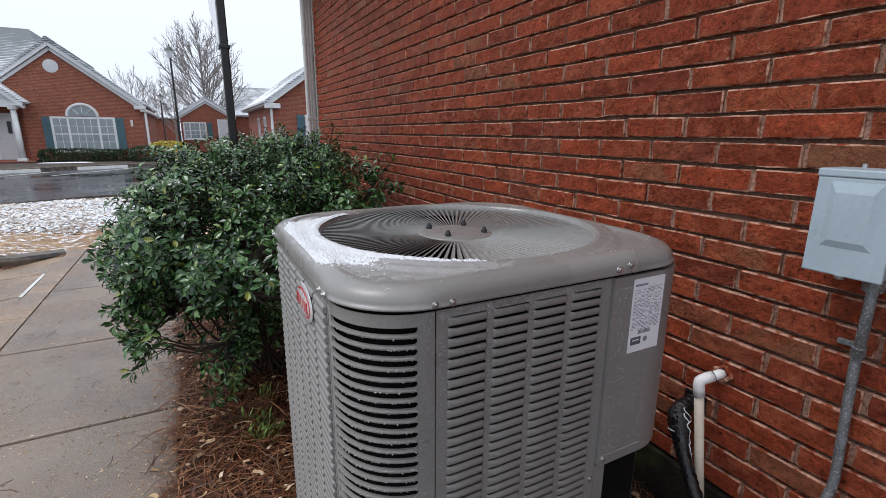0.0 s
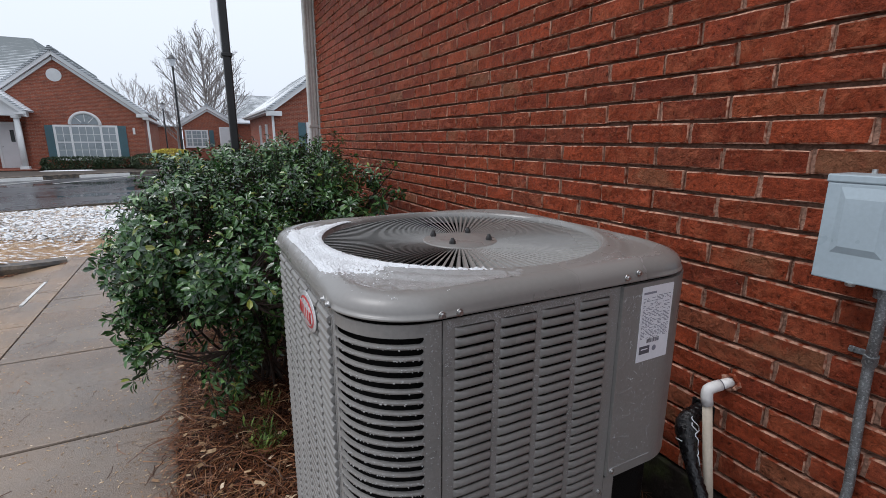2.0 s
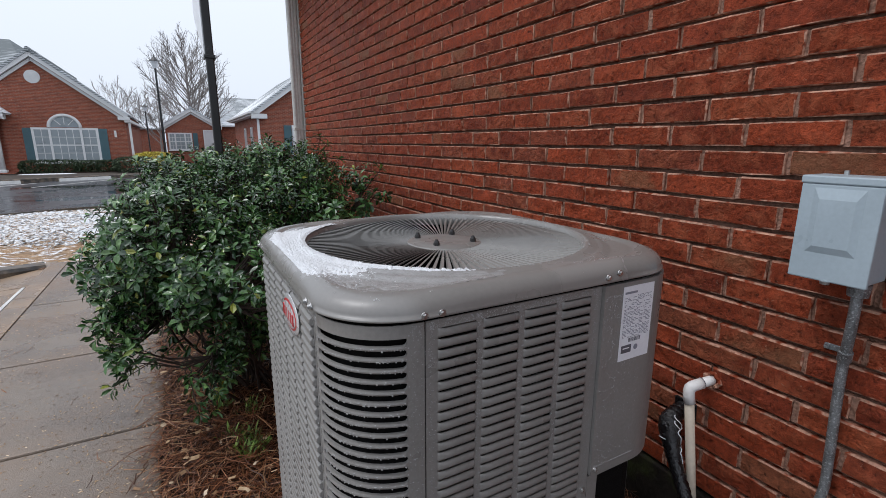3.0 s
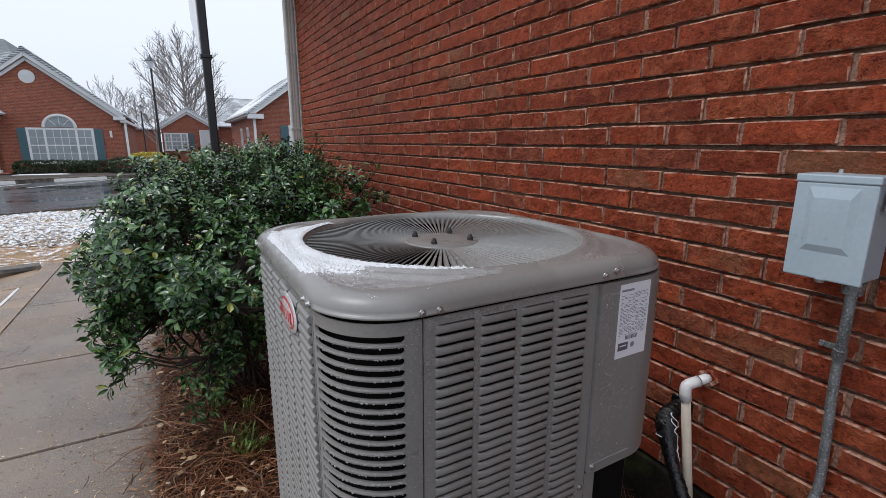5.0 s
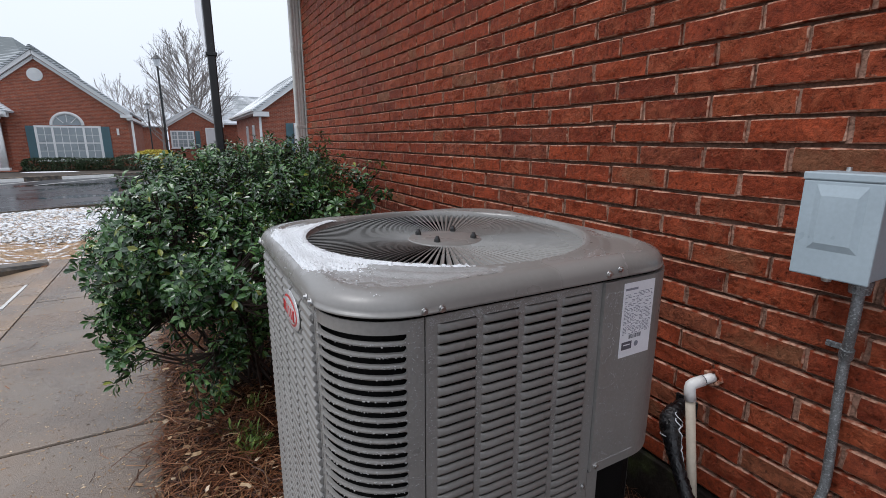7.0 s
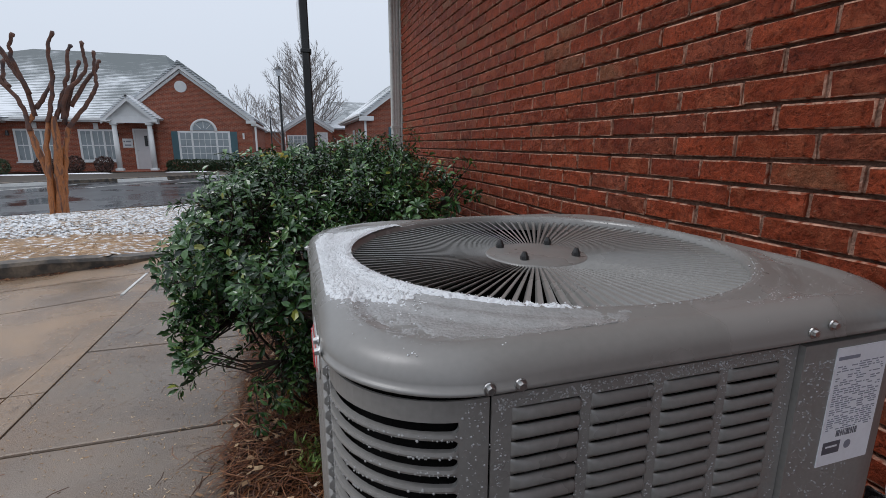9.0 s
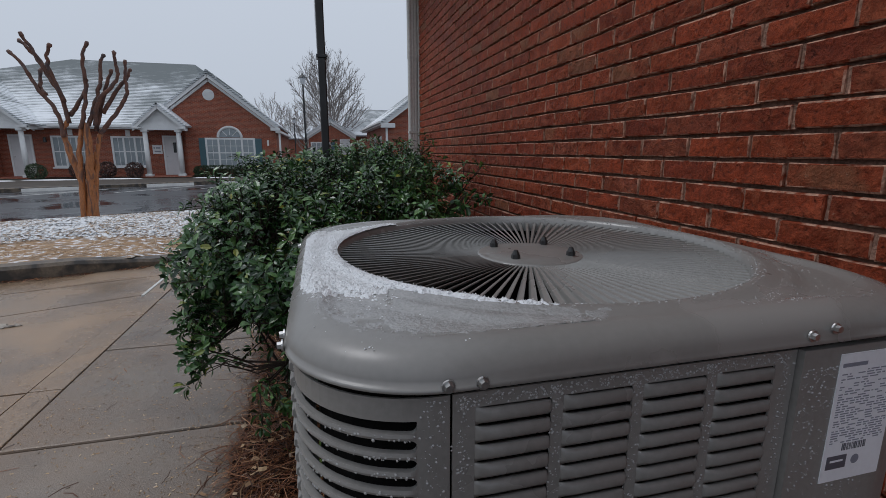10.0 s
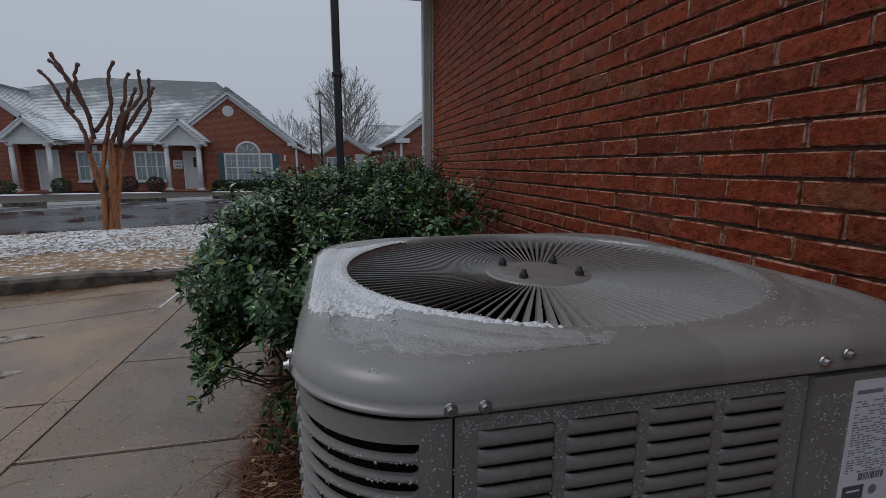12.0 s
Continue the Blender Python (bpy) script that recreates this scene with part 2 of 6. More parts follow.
LEAF = [(0.0, (0.007, 0.024, 0.008)), (0.35, (0.024, 0.068, 0.019)), (0.7, (0.056, 0.132, 0.038)), (0.97, (0.105, 0.195, 0.056)), (1.0, (0.28, 0.28, 0.05))]
leaf_mat = surface("glossy_leaf", (0.03, 0.07, 0.03), 0.25, 0.75, 1.3, 4, 70, 0.1, random_from="island", ramp=LEAF, gloss=0.5)
GREENS = [(0.0, (0.05, 0.12, 0.02)), (0.6, (0.15, 0.27, 0.04)), (1.0, (0.30, 0.40, 0.08))]
weed_leaf = surface("weed_leaf", (0.1, 0.2, 0.03), 0.5, 0.8, 1.2, 4, 70, 0.0, random_from="island", ramp=GREENS)
YLEAF = [(0.0, (0.30, 0.25, 0.03)), (0.6, (0.52, 0.42, 0.05)), (1.0, (0.66, 0.55, 0.12))]
yellow_leaf = surface("golden_leaf", (0.5, 0.4, 0.05), 0.5, 0.8, 1.2, 4, 70, 0.0, random_from="island", ramp=YLEAF)
HLEAF = [(0.0, (0.015, 0.03, 0.012)), (0.6, (0.03, 0.055, 0.02)), (1.0, (0.06, 0.085, 0.035))]
hedge_leaf = surface("hedge_leaf", (0.03, 0.05, 0.02), 0.5, 0.8, 1.2, 4, 70, 0.0, random_from="island", ramp=HLEAF)
RLEAF = [(0.0, (0.03, 0.014, 0.012)), (0.6, (0.07, 0.03, 0.025)), (1.0, (0.10, 0.06, 0.04))]
red_leaf = surface("dark_red_leaf", (0.06, 0.03, 0.02), 0.5, 0.8, 1.2, 4, 70, 0.0, random_from="island", ramp=RLEAF)
twig_mat = surface("shrub_twig", (0.04, 0.028, 0.022), 0.7, 0.6, 1.4, 12, 90, 0.4, gloss=0.2)
bark_grey = surface("grey_bark", (0.23, 0.205, 0.19), 0.8, 0.7, 1.3, 5, 40, 0.4)
bark_orange = surface("peeling_bark", (0.35, 0.125, 0.036), 0.5, 0.55, 1.4, 5, 30, 0.6, depth=0.012, stain=(0.12, 0.055, 0.035), stain_at=(0.50, 0.62), stain_scale=5.0,
                      stretch=(3.5, 3.5, 0.7))
bark_dark = surface("dark_limb_bark", (0.105, 0.043, 0.026), 0.6, 0.55, 1.4, 6, 30, 0.5, depth=0.008, stain=(0.05, 0.03, 0.03), stain_at=(0.5, 0.66), stain_scale=5)
black_metal = surface("black_metal", (0.012, 0.013, 0.014), 0.35, 0.85, 1.2, 8, 90, 0.05)
sign_white = surface("white_sign", (0.74, 0.77, 0.8), 0.4, 0.95, 1.03, 4, 60, 0.02)
white_trim = surface("white_trim", (0.72, 0.73, 0.73), 0.5, 0.9, 1.05, 4, 60, 0.05)
trim_grey = surface("weathered_trim", (0.55, 0.55, 0.52), 0.5, 0.8, 1.08, 3, 40, 0.1)
shutter_blue = surface("blue_green_shutter", (0.065, 0.135, 0.16), 0.5, 0.85, 1.1, 4, 60, 0.1)
door_grey = surface("pale_door", (0.62, 0.62, 0.63), 0.45, 0.94, 1.04, 4, 60, 0.03)
blind = surface("window_blind", (0.27, 0.31, 0.33), 0.35, 0.85, 1.1, 2, 40, 0.05, gloss=0.6)
lamp_glass = surface("lamp_glass", (0.62, 0.65, 0.68), 0.2, 0.95, 1.05, 4, 60, 0.0)
shingle = surface("grey_shingle", (0.16, 0.17, 0.175), 0.75, 0.75, 1.2, 0.8, 14, 0.4, depth=0.02)


def house_brick():
    m = bpy.data.materials.new("far_brick")
    m.use_nodes = True
    n, l = m.node_tree.nodes, m.node_tree.links
    b = n["Principled BSDF"]
    geo, sep, comb = n.new("ShaderNodeNewGeometry"), n.new("ShaderNodeSeparateXYZ"), n.new("ShaderNodeCombineXYZ")
    l.new(geo.outputs["Position"], sep.inputs[0])
    add = n.new("ShaderNodeMath")
    l.new(sep.outputs["X"], add.inputs[0])
    l.new(sep.outputs["Y"], add.inputs[1])
    l.new(add.outputs[0], comb.inputs["X"])
    l.new(sep.outputs["Z"], comb.inputs["Y"])
    br = n.new("ShaderNodeTexBrick")
    br.inputs["Scale"].default_value = 1.0
    br.inputs["Brick Width"].default_value, br.inputs["Row Height"].default_value = 0.2032, 0.0635
    br.inputs["Mortar Size"].default_value = 0.006
    br.inputs["Color1"].default_value, br.inputs["Color2"].default_value = (0.30, 0.075, 0.036, 1), (0.20, 0.048, 0.026, 1)
    br.inputs["Mortar"].default_value = (0.30, 0.20, 0.15, 1)
    l.new(comb.outputs[0], br.inputs["Vector"])
    no = n.new("ShaderNodeTexNoise")
    no.inputs["Scale"].default_value, no.inputs["Detail"].default_value = 7.0, 6
    l.new(comb.outputs[0], no.inputs["Vector"])
    rg = n.new("ShaderNodeMapRange")
    rg.inputs["To Min"].default_value, rg.inputs["To Max"].default_value = 0.55, 1.5
    l.new(no.outputs["Fac"], rg.inputs["Value"])
    mu = n.new("ShaderNodeVectorMath")
    mu.operation = "SCALE"
    l.new(br.outputs["Color"], mu.inputs[0])
    l.new(rg.outputs[0], mu.inputs["Scale"])
    l.new(mu.outputs[0], b.inputs["Base Color"])
    b.inputs["Roughness"].default_value = 0.8
    bp = n.new("ShaderNodeBump")
    bp.inputs["Strength"].default_value, bp.inputs["Distance"].default_value = 0.5, 0.01
    l.new(br.outputs["Fac"], bp.inputs["Height"])
    bp.invert = True
    l.new(bp.outputs[0], b.inputs["Normal"])
    return m


def snowy_roof():
    """Grey shingles with snow caught along the courses."""
    m = bpy.data.materials.new("snowy_shingles")
    m.use_nodes = True
    n, l = m.node_tree.nodes, m.node_tree.links
    b = n["Principled BSDF"]
    geo, sep = n.new("ShaderNodeNewGeometry"), n.new("ShaderNodeSeparateXYZ")
    l.new(geo.outputs["Position"], sep.inputs[0])
    no, fi = n.new("ShaderNodeTexNoise"), n.new("ShaderNodeTexNoise")
    no.inputs["Scale"].default_value, no.inputs["Detail"].default_value = 0.45, 5
    fi.inputs["Scale"].default_value, fi.inputs["Detail"].default_value = 9.0, 6
    l.new(geo.outputs["Position"], no.inputs["Vector"])
    mp = n.new("ShaderNodeMapping")
    mp.inputs["Scale"].default_value = (0.25, 0.4, 2.0)
    l.new(geo.outputs["Position"], mp.inputs["Vector"])
    l.new(mp.outputs[0], fi.inputs["Vector"])
    fr = n.new("ShaderNodeMath")
    fr.operation = "MULTIPLY"
    fr.inputs[1].default_value = 11.0
    l.new(sep.outputs["Z"], fr.inputs[0])
    fc = n.new("ShaderNodeMath")
    fc.operation = "FRACT"
    l.new(fr.outputs[0], fc.inputs[0])
    a1 = n.new("ShaderNodeMath")
    a1.operation = "MULTIPLY_ADD"
    a1.inputs[1].default_value = 0.42
    l.new(fc.outputs[0], a1.inputs[0])
    l.new(no.outputs["Fac"], a1.inputs[2])
    a2 = n.new("ShaderNodeMath")
    a2.operation = "MULTIPLY_ADD"
    a2.inputs[1].default_value = 0.55
    l.new(fi.outputs["Fac"], a2.inputs[0])
    l.new(a1.outputs[0], a2.inputs[2])
    melt = n.new("ShaderNodeMapRange")
    melt.inputs["From Min"].default_value, melt.inputs["From Max"].default_value = 3.2, 6.4
    melt.inputs["To Min"].default_value, melt.inputs["To Max"].default_value = 0.10, -0.33
    l.new(sep.outputs["Z"], melt.inputs["Value"])
    a3 = n.new("ShaderNodeMath")
    l.new(a2.outputs[0], a3.inputs[0])
    l.new(melt.outputs[0], a3.inputs[1])
    rg = n.new("ShaderNodeMapRange")
    rg.inputs["From Min"].default_value, rg.inputs["From Max"].default_value = 0.83, 1.12
    l.new(a3.outputs[0], rg.inputs["Value"])
    mx = n.new("ShaderNodeMix")
    mx.data_type = "RGBA"
    l.new(rg.outputs[0], mx.inputs[0])
    mx.inputs[6].default_value, mx.inputs[7].default_value = (0.13, 0.15, 0.155, 1), (0.74, 0.77, 0.80, 1)
    l.new(mx.outputs[2], b.inputs["Base Color"])
    b.inputs["Roughness"].default_value = 0.75
    return m


brick_house = house_brick()
roof_snow = snowy_roof()


# ---- building helpers ----
def thing(name, loc, label, category, group="", kind=""):
    ob = new(name)
    ob.matrix_basis = Matrix.Translation(loc)
    return tagged(ob, label, category, group, kind)


def under(ob, parent):
    if parent:
        ob.parent = parent
        m = parent.matrix_basis.copy()
        p = parent
        while p.parent:
            m = p.parent.matrix_basis @ p.matrix_parent_inverse @ m
            p = p.parent
        ob.matrix_parent_inverse = m.inverted()
    return ob


def part(name, bm, material, parent=None, label="", smooth=False):
    """Links a bmesh, in world metres, as one mesh object under a thing or part."""
    me = bpy.data.meshes.new(name)
    bm.to_mesh(me)
    bm.free()
    me.materials.append(material)
    if smooth:
        for p in me.polygons:
            p.use_smooth = True
    ob = new(name, me)
    if label:
        ob["label"] = label
    return under(ob, parent)


def mesh(name, verts, faces, material, parent=None, label="", smooth=False):
    me = bpy.data.meshes.new(name)
    me.from_pydata([tuple(v) for v in verts], [], faces)
    me.materials.append(material)
    if smooth:
        for p in me.polygons:
            p.use_smooth = True
    me.update()
    ob = new(name, me)
    if label:
        ob["label"] = label
    return under(ob, parent)


def box(x0, x1, y0, y1, z0, z1, bevel=0.0, bm=None, turn=None):
    bm = bm or bmesh.new()
    made = bmesh.ops.create_cube(bm, size=1.0)["verts"]
    for v in made:
        v.co = Vector(((x0 + x1) / 2 + v.co.x * (x1 - x0), (y0 + y1) / 2 + v.co.y * (y1 - y0), (z0 + z1) / 2 + v.co.z * (z1 - z0)))
    if bevel:
        edges = list({e for v in made for e in v.link_edges})
        bmesh.ops.bevel(bm, geom=edges, offset=bevel, segments=2, affect="EDGES", profile=0.5)
    if turn:
        bmesh.ops.transform(bm, matrix=turn, verts=bm.verts)
    return bm


def rod(a, b, r0, r1=None, sides=12, bm=None):
    """A round bar from a to b."""
    bm = bm or bmesh.new()
    a, b = Vector(a), Vector(b)
    d = b - a
    m = Matrix.Translation((a + b) / 2) @ d.to_track_quat("Z", "Y").to_matrix().to_4x4()
    bmesh.ops.create_cone(bm, cap_ends=True, segments=sides, radius1=r0, radius2=r0 if r1 is None else r1, depth=d.length, matrix=m)
    return bm


def tube(points, radius, sides=10):
    """Verts and faces of a tube along points; radius is a number or one for each point."""
    pts = [Vector(p) for p in points]
    rad = radius if isinstance(radius, (list, tuple)) else [radius] * len(pts)
    verts, faces = [], []
    side = Vector((0.31, 0.87, 0.4))
    for i, p in enumerate(pts):
        d = (pts[min(i + 1, len(pts) - 1)] - pts[max(i - 1, 0)]).normalized()
        u = (side - side.dot(d) * d).normalized()
        side = u
        w = d.cross(u)
        for k in range(sides):
            a = 2 * math.pi * k / sides
            verts.append(p + rad[i] * (math.cos(a) * u + math.sin(a) * w))
    for i in range(len(pts) - 1):
        for k in range(sides):
            k2 = (k + 1) % sides
            faces.append((i * sides + k, i * sides + k2, (i + 1) * sides + k2, (i + 1) * sides + k))
    faces.append(tuple(range(sides))[::-1])
    faces.append(tuple(range((len(pts) - 1) * sides, len(pts) * sides)))
    return verts, faces


def curve_points(keys, n):
    """A smooth line through the keys."""
    k = [Vector(p) for p in keys]
    k = [k[0] * 2 - k[1]] + k + [k[-1] * 2 - k[-2]]
    out = []
    for i in range(1, len(k) - 2):
        for j in range(n):
            t = j / n
            out.append(0.5 * ((2 * k[i]) + (k[i + 1] - k[i - 1]) * t + (2 * k[i - 1] - 5 * k[i] + 4 * k[i + 1] - k[i + 2]) * t * t
                              + (3 * k[i] - k[i - 1] - 3 * k[i + 1] + k[i + 2]) * t ** 3))
    out.append(k[-2])
    return out


def prism(outline, z0, z1, bm=None):
    """An upright prism over a plan outline."""
    bm = bm or bmesh.new()
    lo = [bm.verts.new((x, y, z0(x, y) if callable(z0) else z0)) for x, y in outline]
    hi = [bm.verts.new((x, y, z1(x, y) if callable(z1) else z1)) for x, y in outline]
    bm.faces.new(hi)
    bm.faces.new(lo[::-1])
    for i in range(len(lo)):
        j = (i + 1) % len(lo)
        bm.faces.new((lo[i], lo[j], hi[j], hi[i]))
    bmesh.ops.recalc_face_normals(bm, faces=bm.faces)
    return bm


def smooth_step(a, b, v):
    t = min(max((v - a) / (b - a), 0), 1)
    return t * t * (3 - 2 * t)


def ground_z(y):
    return -0.02 - 0.33 * smooth_step(3.5, 12.5, y)


# ---- ground ----
xs = [-400, -120, -60, -40] + [-30 + 1.0 * i for i in range(46)] + [25, 45, 120, 400]
ys = [-300, -60, -20, -8, -3, 0, 2] + [3 + 0.75 * i for i in range(16)] + [20, 30, 45, 80, 150, 400, 1500]
gv = [(x, y, ground_z(y) - 0.03) for y in ys for x in xs]
gf = [(j * len(xs) + i, j * len(xs) + i + 1, (j + 1) * len(xs) + i + 1, (j + 1) * len(xs) + i) for j in range(len(ys) - 1) for i in range(len(xs) - 1)]
tagged(mesh("road", gv, gf, asphalt), "wet dark asphalt car park with pale reflections", "road", kind="structure")

# footpath slabs with dark joints
tagged(part("footpath_bed", box(-2.30, -1.36, -2.0, 5.36, -0.12, -0.012), joint_dark), "dark joint filler under footpath slabs", "joint", kind="structure")
walk_way = thing("pavement", (-1.85, 0.0, 0), "wet grey concrete footpath slabs with stains", "pavement", kind="structure")
slab_y = [-2.0, -0.55, 0.68, 1.70, 2.67, 3.85, 5.36]
for y0, y1 in zip(slab_y, slab_y[1:]):
    part("slab", box(-2.268, -1.38, y0 + 0.007, y1 - 0.007, -0.10, 0.0, 0.009), concrete, walk_way)

# gutter strip and tan apron beyond the footpath
strip = thing("gutter_strip", (-2.35, 1.0, 0), "narrow tan concrete edging strip beside the footpath", "kerb", kind="structure")
for y0, y1 in ((-2.0, 0.4), (0.4, 2.22), (2.22, 3.3), (3.3, 4.1), (4.1, 5.38)):
    part("slab", box(-2.42, -2.277, y0 + 0.003, y1 - 0.003, -0.10, -0.003, 0.004), concrete_tan, strip)
apron = thing("apron", (-4, 2, 0), "wet tan concrete apron slabs with brown stains", "pavement", kind="structure")
for a, b, c, d in (((-6.4, -2.0), (-2.427, -2.0), (-2.427, 2.21), (-6.4, 2.15)), ((-6.4, 2.165), (-2.427, 2.225), (-2.427, 3.86), (-6.4, 2.03 + 0.14)),
                   ((-6.4, 2.19), (-2.427, 3.875), (-2.427, 4.6), (-6.4, 3.1)), ((-6.4, 3.12), (-2.427, 4.615), (-2.427, 5.7), (-6.4, 5.2))):
    part("slab", prism([a, b, c, d], -0.1, lambda x, y: -0.006 - 0.05 * smooth_step(3.0, 6.0, y)), concrete_tan, apron)
# The wet slab edge's highlight, laid on as a thin white strip.
tagged(part("slab_edge_highlight", prism([(-2.447, 3.80), (-2.423, 3.80), (-2.421, 4.45), (-2.442, 4.45)], -0.03, 0.0), line_white), "short white strip standing for the wet highlight on a slab edge", "road marking", kind="structure")



def spall(x, y, rx, ry, seed):
    """A shallow broken patch in the slab's skin, with a crumbled outline."""
    bm = bmesh.new()
    z = -0.0045 - 0.05 * smooth_step(3.0, 6.0, y)
    hub = bm.verts.new((x, y, z + 0.001))
    rim, foot = [], []
    for k in range(40):
        a = 2 * math.pi * k / 40
        g = 1 + 0.5 * noise.noise((math.cos(a) * 1.7 + seed, math.sin(a) * 1.7, seed)) + 0.3 * noise.noise((math.cos(a) * 6, math.sin(a) * 6, seed))
        rim.append(bm.verts.new((x + rx * g * math.cos(a), y + ry * g * math.sin(a), z)))
        foot.append(bm.verts.new((x + rx * g * 1.02 * math.cos(a), y + ry * g * 1.02 * math.sin(a), z - 0.006)))
    for k in range(40):
        j = (k + 1) % 40
        bm.faces.new((hub, rim[k], rim[j]))
        bm.faces.new((rim[k], foot[k], foot[j], rim[j]))
    part("spall", bm, concrete_bare, apron, "rough spalled patch in the concrete")


spall(-3.06, 2.58, 0.27, 0.13, 3)
spall(-2.74, 2.20, 0.13, 0.06, 8)
spall(-3.22, 3.27, 0.20, 0.06, 5)


# ---- planted island with kerb ----
edge = [(-0.9, 5.55), (-2.46, 5.38), (-2.72, 5.05), (-3.3, 4.80), (-4.1, 4.56), (-5.2, 4.27), (-7.5, 3.67), (-11.0, 2.8), (-15.0, 2.0), (-15.0, 6.9), (-11.0, 7.6), (-8.3, 8.6),
        (-6.8, 9.7), (-5.6, 10.8), (-4.5, 11.6), (-3.4, 12.2), (-2.0, 12.5), (-0.9, 12.2)]


def inset(outline, d):
    out = []
    for i, (x, y) in enumerate(outline):
        p, q = Vector(outline[i - 1]), Vector(outline[(i + 1) % len(outline)])
        t = (q - p).normalized()
        out.append((x + t.y * d, y - t.x * d))
    return out


inner = inset(edge, 0.14)
kv, kf = [], []
for (ox, oy), (ix, iy) in zip(edge, inner):
    g = ground_z(oy)
    low = 0.10 * smooth_step(-3.0, -2.5, ox) * (1 - smooth_step(6.0, 7.0, oy))
    for f, h in ((0.0, -0.15), (0.03, 0.105), (0.18, 0.135), (1.0, 0.145), (1.0, -0.1)):
        kv.append((ox + (ix - ox) * f, oy + (iy - oy) * f, g + h - (low if h > 0 else 0)))
for i in range(1, len(edge) - 1):
    j = i + 1
    for k in range(4):
        kf.append((i * 5 + k, j * 5 + k, j * 5 + k + 1, i * 5 + k + 1))
kf += [(5, 6, 7, 8, 9), tuple((len(edge) - 1) * 5 + k for k in range(5))]
tagged(mesh("kerb", kv, kf, kerb_mat), "weathered wet concrete kerb round a planted island", "kerb", kind="structure")


def inside(x, y, outline):
    hit = False
    for i in range(len(outline)):
        (x0, y0), (x1, y1) = outline[i - 1], outline[i]
        if (y0 > y) != (y1 > y) and x < (x1 - x0) * (y - y0) / (y1 - y0) + x0:
            hit = not hit
    return hit


def island_z(x, y):
    low = 0.09 * smooth_step(-3.0, -2.5, x) * (1 - smooth_step(5.7, 7.0, y))
    return ground_z(y) + 0.098 - low + 0.07 * smooth_step(0.2, 2.5, 3.2 - abs(y - 8.2 - 0.25 * (x + 6))) + 0.02 * noise.noise((x * 1.3, y * 1.3, 0))


iv, ifc, ix_of = [], [], {}
step = 0.10
grown = inset(edge, 0.02)
for i in range(int(14.0 / step)):
    for j in range(int(9.8 / step)):
        x, y = -14.8 + i * step, 2.1 + j * step
        if all(inside(x + a * step, y + b * step, grown) for a in (0, 1) for b in (0, 1)):
            quad = []
            for a, b in ((0, 0), (1, 0), (1, 1), (0, 1)):
                k = (i + a, j + b)
                if k not in ix_of:
                    ix_of[k] = len(iv)
                    px, py = x + a * step, y + b * step
                    iv.append((px, py, island_z(px, py) + 0.012 * noise.noise((px * 6, py * 6, 3))))
                quad.append(ix_of[k])
            ifc.append(quad)
tagged(mesh("ground_island", iv, ifc, bed_snow, smooth=True), "straw mulch bed patched with melting snow", "ground", kind="structure")


def strands(name, count, place, length, width, material, label, category, lift=0.02, flat=0.25, curl=0.25):
    """Loose blades lying every way, one joined mesh of thin bent strips."""
    rnd = random.Random(len(name) * 7 + count)
    v, f = [], []
    while len(f) < count * 2:
        got = place(rnd)
        if got is None:
            continue
        x, y, z = got
        a, s = rnd.uniform(0, 2 * math.pi), rnd.uniform(0.5, 1.2) * length
        up = rnd.uniform(-0.1, 1.0) * flat
        d = Vector((math.cos(a), math.sin(a), up))
        n = Vector((-math.sin(a), math.cos(a), 0))
        c = Vector((x, y, z + rnd.uniform(0, lift)))
        bend = n * rnd.uniform(-curl, curl) * s
        w = width * rnd.uniform(0.6, 1.3)
        rows = (c - d * s / 2, c + bend * 0.5 + Vector((0, 0, 0.15 * s * flat)), c + d * s / 2 + bend * -0.1)
        k = len(v)
        tilt = Vector((0, 0, w * rnd.uniform(-0.6, 0.6)))
        for r in rows:
            v += [r - n * w + tilt, r + n * w - tilt]
        f += [(k, k + 1, k + 3, k + 2), (k + 2, k + 3, k + 5, k + 4)]
    return tagged(mesh(name, v, f, material), label, category, kind="stuff")


def bed_place(rnd):
    x, y = rnd.uniform(-1.52, -0.02), rnd.uniform(-0.4, 4.6)
    if x < -1.40 + 0.05 * noise.noise((y * 3, 1, 0)) - rnd.random() ** 3 * 0.1:
        return None
    if x > -1.0 and rnd.random() < 0.6:
        return None
    return x, y, bed_z(x, y)


def bed_z(x, y):
    return -0.01 + 0.05 * smooth_step(-1.45, -1.15, x) + 0.025 * noise.noise((x * 4, y * 4, 7))


bx = [-1.44 + 0.06 * i for i in range(25)]
by = [-2.0 + 0.08 * i for i in range(84)]
bv = [(x, y, bed_z(x, y)) for y in by for x in bx]
bf = [(j * 25 + i, j * 25 + i + 1, (j + 1) * 25 + i + 1, (j + 1) * 25 + i) for j in range(83) for i in range(24)]
tagged(mesh("ground_bed", bv, bf, soil, smooth=True), "dark mulch bed along the brick wall", "ground", kind="structure")
strands("pine_straw", 24000, bed_place, 0.12, 0.0012, needles_mat, "brown pine straw spread over the bed", "straw", lift=0.035)
strands("leaf_litter", 1500, bed_place, 0.026, 0.0060, dry_grass, "pale dry leaves caught in the straw", "leaf litter", lift=0.04)


def path_place(rnd):
    x, y = rnd.uniform(-2.6, -1.30), rnd.uniform(-0.6, 4.2)
    if rnd.random() > 0.28 + 0.72 * smooth_step(-1.9, -1.38, x) ** 3:
        return None
    return x, y, 0.001


